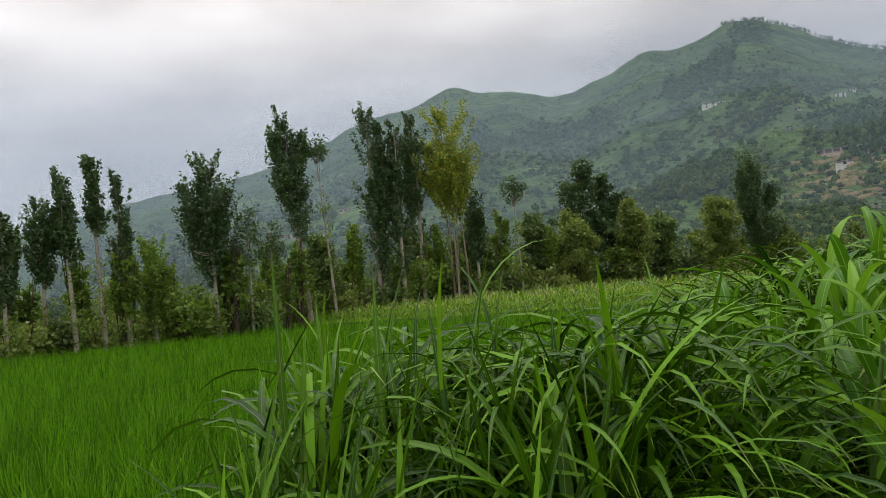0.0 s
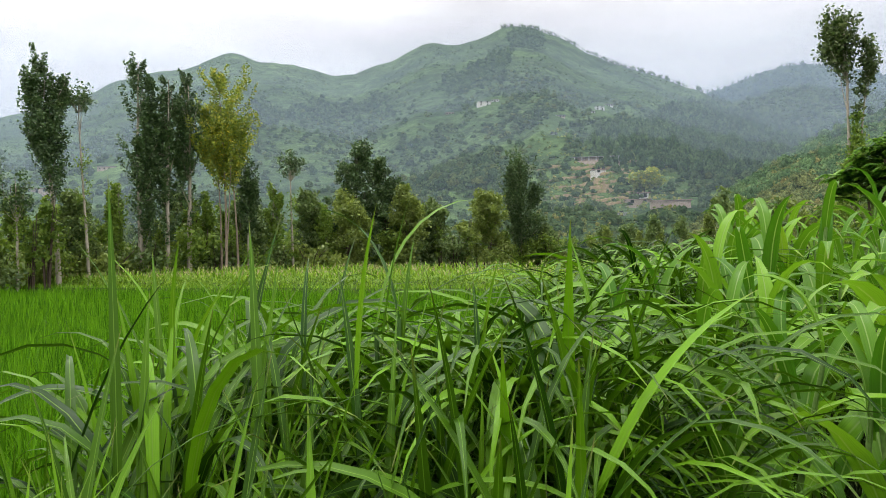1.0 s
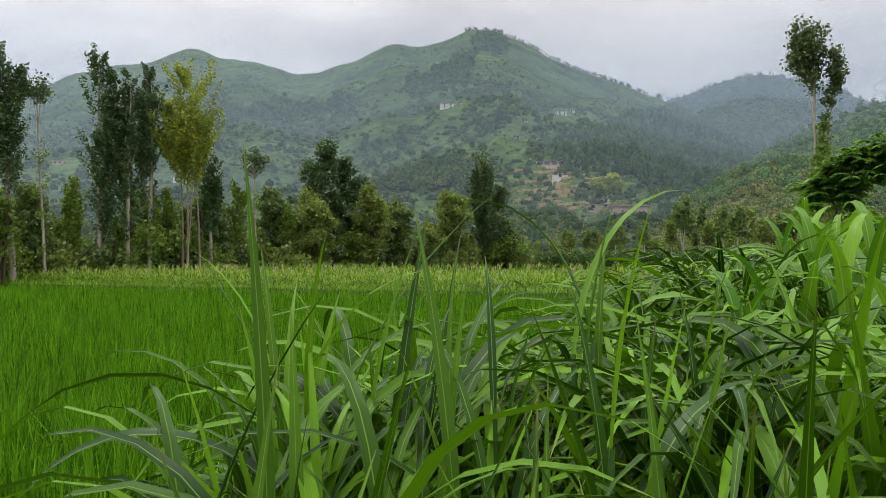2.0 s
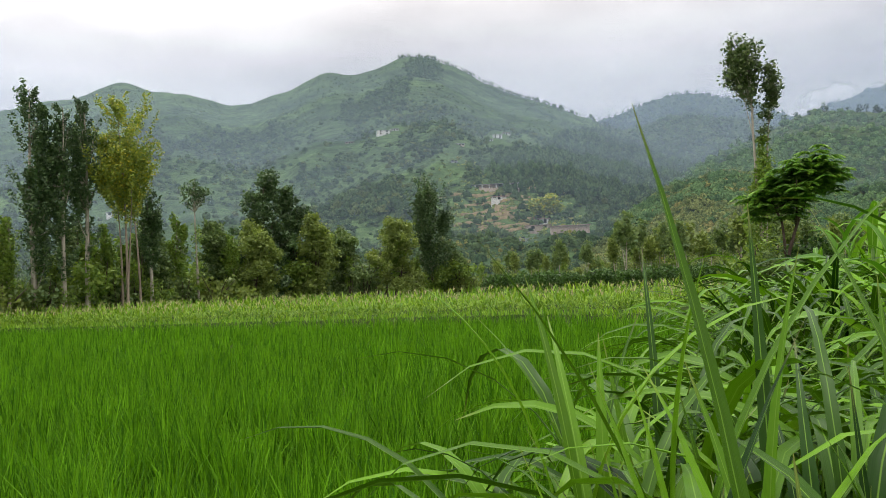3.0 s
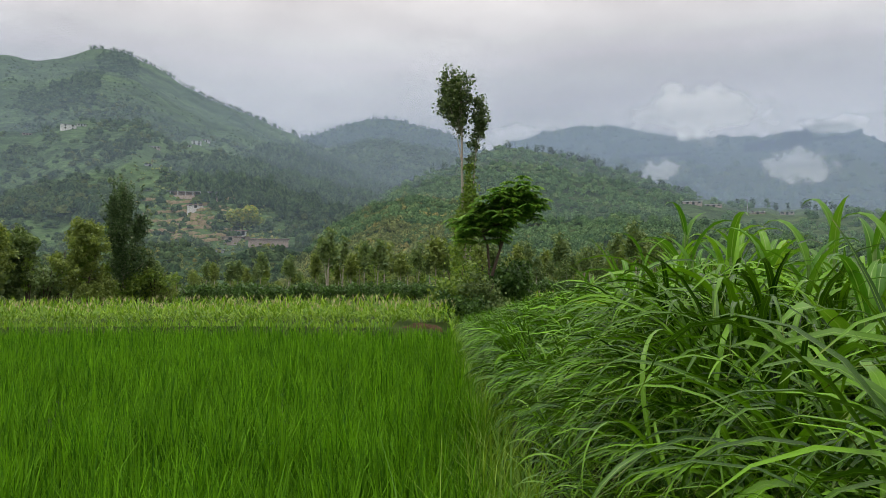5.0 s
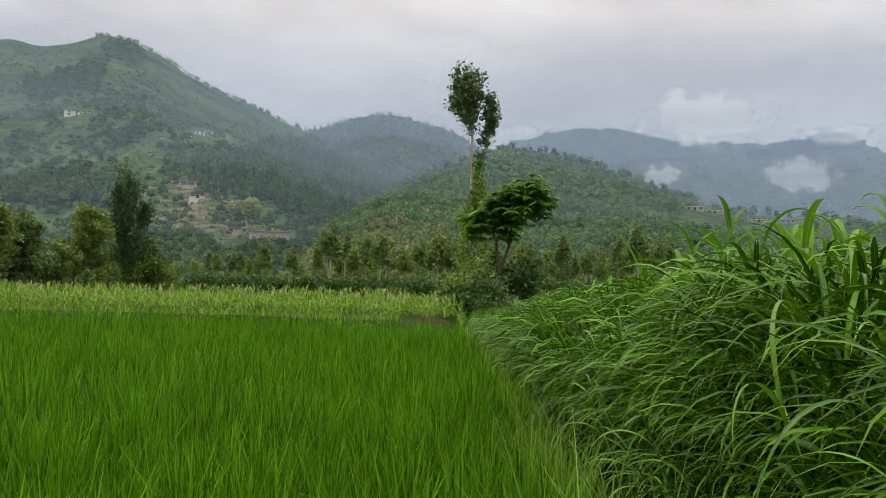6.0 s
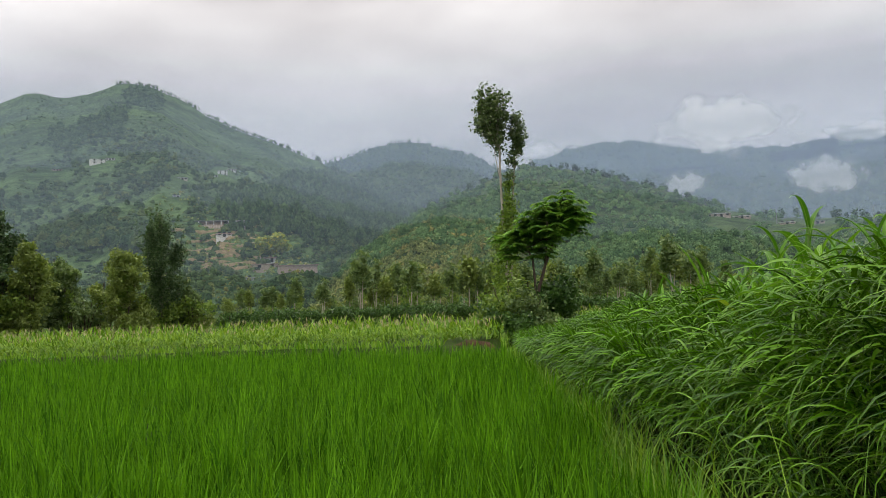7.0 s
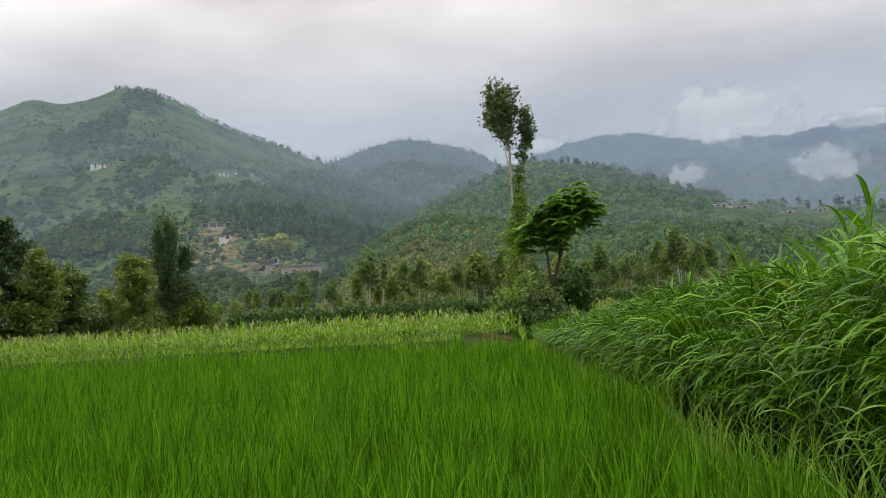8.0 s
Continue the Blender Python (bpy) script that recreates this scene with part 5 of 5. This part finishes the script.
# trees over the valley floor
def small_tree(h, w, mat, bark, seed, label, low=0.3):
    g = np.random.default_rng(seed)
    blobs = []
    for k in range(6):
        f = low + (0.95 - low) * (k + 0.5) / 6
        a = g.uniform(0, 6.28); ww = w * (0.5 + 0.5 * math.sin(math.pi * (k + 0.8) / 6.4))
        blobs.append((0.4 * ww * math.cos(a), 0.4 * ww * math.sin(a), h * f, ww * 0.7, ww * 0.7, h * 0.12, 10, 15, 0.12 * w + 0.15))
    return tree("valley_tree", 0, 0, [(0, 0, 0.2, 0, h * 0.92, 0.11), (0, 0, -w * 0.4, 0.2, h * 0.6, 0.06)], blobs, 0.42, mat, bark, label, seed, None, "trees on the valley floor", 0.0, 1.5, 9, 4)


valley = [small_tree(8, 1.9, BROAD, BARK_PALE, 111, "green tree on a pale trunk on the valley floor", 0.42), small_tree(7, 2.4, OLIVE, BARK_DARK, 112, "olive-green tree on the valley floor"),
          small_tree(9.5, 1.6, BROAD, BARK_PALE, 113, "slim green poplar on the valley floor", 0.35), small_tree(6, 2.7, BROAD, BARK_DARK, 114, "low dark green tree on the valley floor", 0.15),
          small_tree(8, 2.2, VINE, BARK_PALE, 115, "light green tree on the valley floor", 0.25)]
for k in range(130):
    az = r4.uniform(-74, 30)
    rr = math.exp(r4.uniform(math.log(96), math.log(270)))
    x, y = polar(az, rr)
    b = valley[int(r4.integers(0, 5))]
    s = r4.uniform(0.5, 0.85)
    if az > -19:
        s *= 0.72
    if -16 < az < -9:
        s *= 0.5
    (put if k < 5 else put_copy)(valley[k] if k < 5 else b, x, y, s, r4.uniform(0, 360), s * r4.uniform(0.8, 1.1))


plantation = small_tree(7.0, 1.3, GROVE, BARK_PALE, 118, "slim young tree on a bare pale trunk", 0.58)
saplings = small_tree(6.4, 1.2, OLIVE, BARK_PALE, 119, "light green young tree on a thin pale trunk", 0.54)
put(plantation, *polar(-4.3, 101), 0.9, 0)
for k in range(60):
    az = -15 + 30 * k / 59 + r4.normal(0, 0.4)
    x, y = polar(az, 98 + r4.uniform(0, 22))
    sz = r4.uniform(0.6, 1.1) * (0.7 if az < -8.5 else 1.0)
    put_copy(saplings if k % 3 == 1 else plantation, x, y, sz * r4.uniform(0.75, 1.0), r4.uniform(0, 360), sz)
put(saplings, *polar(-6.1, 104), 0.8, 30)
# low mixed trees close behind the plantation
for k in range(44):
    az = -18 + 36 * k / 43 + r4.normal(0, 0.4)
    x, y = polar(az, 112 + r4.uniform(0, 22))
    sz = r4.uniform(0.42, 0.72) * (0.7 if -16 < az < -9 else 1.0)
    put_copy(valley[int(r4.choice([0, 1, 3, 4, 4], 1)[0])], x, y, sz, r4.uniform(0, 360), sz * r4.uniform(0.8, 1.1))


# ---- woods and scrub on the slopes ----
CLEARINGS = ((-23.4, 10.2), (-16, 9.65), (-18.6, 9.2), (-19, 8.1), (-25.9, 9.6), (-40.6, 5.3), (-47.6, 6.0), (-51.5, 4.6), (-16.1, 5.4), (-17.2, 6.2), (-10.5, 3.3), (-11.8, 3.3), (-13.0, 3.5), (-14.4, 3.0), (16, 5.4), (17, 5.1), (19.7, 4.75), (21.4, 4.65))


def woods(name, hill, n, a0, a1, u0, u1, quads, size, cover, r, label, mat=SCRUB, seed=5, clear=True, pointed=False, soft=False, blob=1.0, tuft=0.3, grassy=False, lane=None):
    az = r.uniform(a0, a1, n); u = r.uniform(u0, u1, n)
    rad = hill.r0 * (hill.r1 / hill.r0) ** u
    x, y = rad * np.sin(np.radians(az)), rad * np.cos(np.radians(az))
    keep = fbm(az * 0.22, u * 9, seed, 4) + 0.5 * fbm(az * 0.9, u * 30, seed + 1, 3) > cover + r.normal(0, 0.55, n)
    if not clear:
        keep[:] = True
    rim = np.minimum(az - a0, a1 - az) / (0.3 * (a1 - a0)) + 0.35 * fbm(az * 0.7, u * 12, seed + 2, 3)
    keep &= (rim > r.random(n)) | (not soft)
    keep &= ~(clear & (az > -19.5) & (az < -11.2) & (u > 0.08) & (u < 0.5) & (r.random(n) < 0.5) & (hill is MAIN))
    el = np.degrees(np.arctan2(hill.rise(az, rad) - EYE, rad))
    if grassy:                                                   # the open spur below the peak stays grass
        keep &= el < hill.f(az) - 0.7 * np.clip(-9.0 - az, 0, 30) + 0.5 * fbm(az * 1.3, u * 20, seed + 3, 3)
    if lane:                                                     # a belt of trees along a gully or a contour
        (la, le), (ma, me), w = lane
        t = np.clip(((az - la) * (ma - la) + (el - le) * (me - le)) / ((ma - la) ** 2 + (me - le) ** 2), 0, 1)
        off = np.hypot(az - la - t * (ma - la), el - le - t * (me - le))
        keep &= off < w * (0.75 + 0.5 * fbm(az * 1.6, el * 2.2, seed + 4, 3)) * r.uniform(0.6, 1.15, n)
    for ha, he in CLEARINGS if clear else ():
        wide = 1.0 if hill is NEAR else 0.75
        keep &= ~((np.abs(az - ha) < wide) & (el > he - 0.75) & (el < he + 0.25))
    if hill is NEAR:
        keep &= (az < 16) | (r.random(n) < 0.35)
    x, y, az, rad = x[keep], y[keep], az[keep], rad[keep]
    z = hill.rise(az, rad)
    n = len(x)
    s = size * r.uniform(0.5, 1.4, n) * (0.7 + 0.5 * rad / hill.r1)
    tall = r.uniform(1.1, 1.6, n) if pointed else r.uniform(0.7, 1.25, n)
    lat = np.array([-0.15, 0.65, 1.3]); lon = np.arange(5) * math.pi * 0.4
    LA, LO = np.meshgrid(lat, lon, indexing="ij")
    B = np.stack([np.cos(LA) * np.cos(LO), np.cos(LA) * np.sin(LO), np.sin(LA)], 2).reshape(1, 15, 3)
    turn = r.uniform(0, 6.28, n)
    ct, st = np.cos(turn)[:, None], np.sin(turn)[:, None]
    B = np.stack([B[..., 0] * ct - B[..., 1] * st, B[..., 0] * st + B[..., 1] * ct, np.repeat(B[..., 2], n, 0)], 2)
    B[..., :2] *= np.repeat([0.8, 0.62, 0.4] if pointed else [1.04, 1.15, 1.3], 5)[None, :, None]
    B = B * (0.5 * blob * s[:, None] * r.uniform(0.72, 1.28, (n, 15)))[..., None]
    B[..., 2] *= tall[:, None]
    mid = np.stack([x, y, z + s * tall * 0.42], 1)[:, None]
    Vb = (B + mid).reshape(-1, 3)
    one = np.array([(5 * a + b, 5 * a + (b + 1) % 5, 5 * a + 5 + (b + 1) % 5, 5 * a + 5 + b) for a in range(2) for b in range(5)])
    Fb = (one[None] + (np.arange(n) * 15)[:, None, None]).reshape(-1, 4)
    d = r.normal(size=(n, quads, 3)); d /= np.linalg.norm(d, axis=2)[..., None]
    d[..., 2] = np.where(d[..., 2] < -0.25, -d[..., 2], d[..., 2])
    C = mid + d * s[:, None, None] * 0.52 * np.stack([np.ones(n), np.ones(n), tall], 1)[:, None]
    up = d + r.normal(0, 0.45, d.shape)
    t1 = np.cross(up, r.normal(size=d.shape)); t1 /= np.linalg.norm(t1, axis=2)[..., None] + 1e-9
    t2 = np.cross(up, t1); t2 /= np.linalg.norm(t2, axis=2)[..., None] + 1e-9
    q = (s[:, None, None] * tuft * r.uniform(0.5, 1.1, (n, quads, 1)))
    V = np.stack([C - t1 * q * 0.5, C - t2 * q * 0.4, C + t1 * q * 0.5, C + t2 * q * 0.4], 2).reshape(-1, 3)
    F = np.arange(len(V)).reshape(-1, 4) + len(Vb)
    return tagged(new(name, np_mesh(name, np.concatenate([Vb, V]), np.concatenate([Fb, F]), mat, smooth=True)), label, "woods", kind="stuff")


r5 = np.random.default_rng(505)
woods("lower_slope_woods", MAIN, 6500, -74, 2, 0.0, 0.38, 2, 3.2, -0.8, r5, "green trees over the lower slopes")
woods("terrace_shrubs", MAIN, 1100, -20, -10.8, 0.1, 0.52, 6, 1.5, -3, r5, "low shrubs among the hillside terraces", WOOD, 6, False)
woods("middle_slope_woods", MAIN, 8500, -66, -2, 0.36, 0.78, 1, 4.0, -0.35, r5, "green woods and scrub on the middle slopes")
woods("upper_slope_scrub", MAIN, 6000, -70, -6, 0.68, 0.99, 1, 2.2, 0.15, r5, "scattered scrub on the grassy upper slopes")
woods("gully_scrub", MAIN, 9000, -28, -18, 0.6, 0.99, 1, 3.4, -3, r5, "dark scrub filling the gully under the peak", CONIFER, seed=21, lane=((-20.6, 14.4), (-25.8, 10.9), 1.0))
woods("contour_wood", MAIN, 7000, -41, -27, 0.5, 0.9, 1, 4.0, -3, r5, "belt of dark trees along the mountainside", CONIFER, seed=22, lane=((-38.5, 9.4), (-30.5, 10.2), 0.9))
woods("orchard_wood", MAIN, 5000, -30, -19, 0.1, 0.62, 8, 6.0, -3, r5, "clump of dark round-crowned trees on the lower slope", SCRUB, seed=23, lane=((-27.0, 5.2), (-21.8, 5.3), 0.9))
woods("dark_forest", MAIN, 20000, -19, 6, 0.38, 0.99, 1, 4.8, -0.9, r5, "dark pine forest on the mountain flank", CONIFER, seed=7, pointed=True, soft=True, grassy=True)
woods("olive_thicket", NEAR, 4200, -13, 6, 0.0, 0.55, 16, 2.3, -1.3, r5, "olive-green thicket at the foot of the near hill", WOOD, seed=8, soft=True, blob=0.8, tuft=0.26)
woods("near_hill_foot_woods", NEAR, 4200, -3, 34, 0.0, 0.45, 14, 2.4, -1.3, r5, "green thicket along the foot of the near hill", WOOD_GREEN, seed=8, soft=True, blob=0.8, tuft=0.26)
woods("near_hill_woods", NEAR, 7500, -9, 30, 0.3, 0.99, 9, 3.0, -1.0, r5, "mixed green woods on the near hill", WOOD_GREEN, seed=9, blob=0.85, tuft=0.28)
woods("east_hill_woods", EAST, 6500, -14, 8, 0.15, 0.99, 1, 6.5, -0.9, r5, "woods on the eastern hill", CONIFER, seed=12)
woods("far_hill_woods", BLUE, 1600, -2, 30, 0.4, 0.97, 1, 19.0, -0.5, r5, "forest on the far mountain", seed=15)


def crest_trees(hill, a0, a1, n, size, r, name, label):
    az = np.sort(r.uniform(a0, a1, n))
    rad = np.full(n, hill.r1 * 0.998)
    x, y = rad * np.sin(np.radians(az)), rad * np.cos(np.radians(az))
    z = hill.rise(az, rad)
    P, S = [], []
    for k in range(n):
        s = size * r.uniform(0.4, 1.2)
        P.append(np.array([x[k], y[k], z[k] + s * 0.55]) + np.clip(r.normal(size=(44, 3)), -1.6, 1.6) * np.array([s * 0.17, s * 0.17, s * 0.26]))
        S.append([(x[k], y[k], z[k] - 1, s * 0.04), (x[k], y[k], z[k] + s * 0.5, s * 0.02)])
    V, F = leaf_quads(np.concatenate(P), size * 0.24, r)
    Vt, Ft = tubes(S, 4)
    return tagged(new(name, np_mesh(name, np.concatenate([V, Vt]), np.concatenate([F, Ft + len(V)]), SCRUB, smooth=False)), label, "trees", kind="stuff")


crest_trees(MAIN, -22.6, -8.0, 150, 6.4, r5, "crest_pines", "small dark pines along the mountain crest")
crest_trees(EAST, -10, 2, 60, 9, r5, "east_crest_trees", "small dark trees along the eastern crest")
crest_trees(NEAR, -1, 16, 64, 4.6, r5, "near_crest_trees", "dark trees along the near hill's crest")
crest_trees(NEAR, 18, 25, 14, 6, r5, "shoulder_trees", "dark trees on the hill's shoulder")
crest_trees(BLUE, 4, 27, 70, 10, r5, "far_crest_trees", "dark trees along the far crest")


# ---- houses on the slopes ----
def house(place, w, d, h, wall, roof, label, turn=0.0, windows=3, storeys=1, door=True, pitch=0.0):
    """A village house: walls, an overhanging roof slab, dark blocks for doors and windows."""
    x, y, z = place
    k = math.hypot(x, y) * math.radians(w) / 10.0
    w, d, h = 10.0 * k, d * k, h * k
    t = new("village_house")
    face = -math.degrees(math.atan2(x, y)) + turn
    t.matrix_basis = Matrix.Translation((x, y, z)) @ pose(0, 0, 0, 0, 0, face)
    part("wall", box_mesh("wall", [(-w / 2, 0, -3, w / 2, d, h * storeys)], wall, 0.05), t)
    part("roof", box_mesh("roof", [(-w / 2 - 0.4, -0.6, h * storeys + 0.003, w / 2 + 0.4, d + 0.4, h * storeys + 0.3)] + ([(-w / 2, 0.5, h * storeys + 0.3, w / 2, d - 0.5, h * storeys + 0.3 + pitch)] if pitch else []), roof, 0.04), t)
    for s in range(storeys):
        for k in range(windows):
            cx = -w / 2 + w * (k + 0.5) / windows
            z0 = s * h
            if door and s == 0 and k == windows // 2:
                part("door", box_mesh("door", [(cx - 0.6, -0.06, z0, cx + 0.6, 0.1, z0 + 2.1)], DARK_GLASS), t)
            else:
                f = part("window", box_mesh("window", [(cx - 0.65, -0.06, z0 + 0.9, cx + 0.65, 0.1, z0 + 2.1)], DARK_GLASS), t)
                part("sill", box_mesh("sill", [(cx - 0.75, -0.16, z0 + 0.78, cx + 0.75, 0.1, z0 + 0.9)], ROOF_GREY), f)
    return tagged(t, label, "house", "houses on the hillsides")


def on(hill, az, el, up=-0.4):
    x, y, z = hill.where(az, el)
    return x, y, z + up


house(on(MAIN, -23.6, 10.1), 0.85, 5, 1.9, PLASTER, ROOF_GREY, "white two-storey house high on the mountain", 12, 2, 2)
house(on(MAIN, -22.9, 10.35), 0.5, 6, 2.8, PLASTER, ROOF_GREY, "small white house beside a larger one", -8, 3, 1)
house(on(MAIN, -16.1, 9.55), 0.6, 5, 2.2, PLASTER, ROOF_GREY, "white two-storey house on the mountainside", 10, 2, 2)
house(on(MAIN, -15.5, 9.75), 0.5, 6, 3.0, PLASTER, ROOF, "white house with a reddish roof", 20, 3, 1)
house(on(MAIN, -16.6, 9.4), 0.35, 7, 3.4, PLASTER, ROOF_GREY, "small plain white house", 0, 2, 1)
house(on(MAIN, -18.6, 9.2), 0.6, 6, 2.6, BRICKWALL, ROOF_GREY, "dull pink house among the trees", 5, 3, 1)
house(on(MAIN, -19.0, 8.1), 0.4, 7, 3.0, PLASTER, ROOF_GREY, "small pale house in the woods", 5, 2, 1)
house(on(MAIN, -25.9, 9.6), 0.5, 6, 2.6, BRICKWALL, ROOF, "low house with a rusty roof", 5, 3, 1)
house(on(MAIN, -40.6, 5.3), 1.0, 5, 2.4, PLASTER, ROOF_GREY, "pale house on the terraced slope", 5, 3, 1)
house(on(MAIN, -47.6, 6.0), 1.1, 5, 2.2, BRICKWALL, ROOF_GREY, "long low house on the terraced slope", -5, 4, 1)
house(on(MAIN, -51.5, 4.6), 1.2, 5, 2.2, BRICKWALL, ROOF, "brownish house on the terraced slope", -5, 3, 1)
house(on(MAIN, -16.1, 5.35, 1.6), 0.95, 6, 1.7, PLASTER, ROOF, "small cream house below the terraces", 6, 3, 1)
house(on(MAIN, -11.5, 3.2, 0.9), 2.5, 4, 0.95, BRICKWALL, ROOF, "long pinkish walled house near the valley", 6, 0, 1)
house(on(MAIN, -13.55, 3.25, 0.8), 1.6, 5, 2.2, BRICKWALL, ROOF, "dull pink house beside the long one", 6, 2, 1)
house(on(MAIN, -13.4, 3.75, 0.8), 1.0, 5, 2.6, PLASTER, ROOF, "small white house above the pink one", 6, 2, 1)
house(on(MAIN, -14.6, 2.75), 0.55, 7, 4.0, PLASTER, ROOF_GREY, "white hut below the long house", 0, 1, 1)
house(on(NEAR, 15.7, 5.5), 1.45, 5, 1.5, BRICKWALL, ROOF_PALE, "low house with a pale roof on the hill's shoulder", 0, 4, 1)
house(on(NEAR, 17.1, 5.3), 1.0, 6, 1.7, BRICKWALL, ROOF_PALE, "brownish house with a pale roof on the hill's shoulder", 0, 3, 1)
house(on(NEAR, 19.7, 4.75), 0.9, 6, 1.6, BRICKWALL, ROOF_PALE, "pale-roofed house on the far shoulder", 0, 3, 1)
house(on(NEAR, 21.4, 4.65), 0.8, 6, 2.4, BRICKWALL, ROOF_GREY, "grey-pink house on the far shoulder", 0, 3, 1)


def terrace_bank(az0, az1, el, h, seed):
    """A low bank of bare earth between two terraces."""
    g = np.random.default_rng(seed)
    n = 26
    V = []
    for k in range(n):
        az = az0 + (az1 - az0) * k / (n - 1)
        x, y, z = MAIN.where(az, el + 0.08 * math.sin(az * 2.1 + seed))
        q = h * (0.7 + 0.5 * g.random()) * min(1, 6 * k / n, 6 * (n - 1 - k) / n)
        b = 1 / math.hypot(x, y)
        V += [(x - x * b * 1.2, y - y * b * 1.2, z - 0.8), (x - x * b * 0.8, y - y * b * 0.8, z + q), (x + x * b * 3, y + y * b * 3, z + q * 0.9)]
    F = []
    for k in range(n - 1):
        F += [(3 * k, 3 * k + 3, 3 * k + 4, 3 * k + 1), (3 * k + 1, 3 * k + 4, 3 * k + 5, 3 * k + 2)]
    return tagged(new("terrace_bank", np_mesh("terrace_bank", V, F, TERRACE)), "bare brown earth bank of a hillside terrace", "bank", "terraces below the shed")


for k in range(12):
    e = 3.5 + 0.24 * k
    c = -16.3 + 1.6 * math.sin(k * 2.4)
    terrace_bank(c - 1.6 - 0.9 * math.sin(k * 1.7) ** 2, c + 1.4 + math.cos(k * 1.3) ** 2, e, 1.1, k)
hx, hy, hz = on(MAIN, -13.2, 3.95)
house_tree = tree("hill_tree", hx, hy, [(0, 0, 0.3, 0, 7.5, 0.2)], [(-1.6, 0, 5.4, 2.4, 2.4, 2.0, 50, 26, 0.5), (1.8, 0, 6.6, 2.2, 2.2, 1.8, 50, 26, 0.5), (0.4, 0, 4.2, 3.6, 3.0, 1.8, 50, 26, 0.5), (3.4, 0, 4.8, 1.4, 1.4, 1.5, 20, 24, 0.4)], 0.85, POPLAR_YELLOW, BARK_DARK, "bright yellow-green tree beside the long house", 977, None, "", hz)
house_tree.scale = (1.5, 1.5, 1.4)


def gallery(place, w, label):
    """A long open shed: posts under a slab, dark inside."""
    x, y, z = place
    t = new("open_shed")
    t.matrix_basis = Matrix.Translation((x, y, z)) @ pose(0, 0, 0, 0, 0, -math.degrees(math.atan2(x, y)))
    part("back_wall", box_mesh("back_wall", [(-w / 2, 3.0, -3, w / 2, 3.3, 2.6)], BRICKWALL), t)
    part("roof", box_mesh("roof", [(-w / 2 - 0.5, -0.3, 2.603, w / 2 + 0.5, 3.6, 2.8)], ROOF_GREY), t)
    part("plinth", box_mesh("plinth", [(-w / 2 - 0.6, -0.6, -3, w / 2 + 0.6, 2.99, 0.7)], BRICKWALL), t)
    post = box_mesh("post", [(-0.25, -0.25, 0.7, 0.25, 0.25, 2.6)], PLASTER)
    for k in range(11):
        part("post", post, t, m=Matrix.Translation((-w / 2 + 0.3 + (w - 0.6) * k / 10, 0.1, 0)))
    return tagged(t, label, "shed")


gallery(on(MAIN, -17.2, 6.2, 0.4), 36, "long open shed with posts on the terraces")


def pole(place, h, label):
    """A power pole with one crossarm."""
    x, y, z = place
    t = new("power_pole")
    t.matrix_basis = Matrix.Translation((x, y, z)) @ pose(0, 0, 0, 0, 0, -math.degrees(math.atan2(x, y)))
    V, F = tubes([[(0, 0, -1, h * 0.03), (0, 0, h, h * 0.018)]], 6)
    part("shaft", np_mesh("shaft", V, F, ROOF_GREY), t)
    part("crossarm", box_mesh("crossarm", [(-h * 0.1, -0.1, h * 0.9, h * 0.1, 0.1, h * 0.92)], ROOF_GREY), t)
    return tagged(t, label, "pole", "poles on the hill's shoulder")


pole(on(NEAR, 24.5, 4.55), 9, "grey power pole on the hill's shoulder")
pole(on(NEAR, 19.1, 4.8), 8, "grey power pole beside the houses")
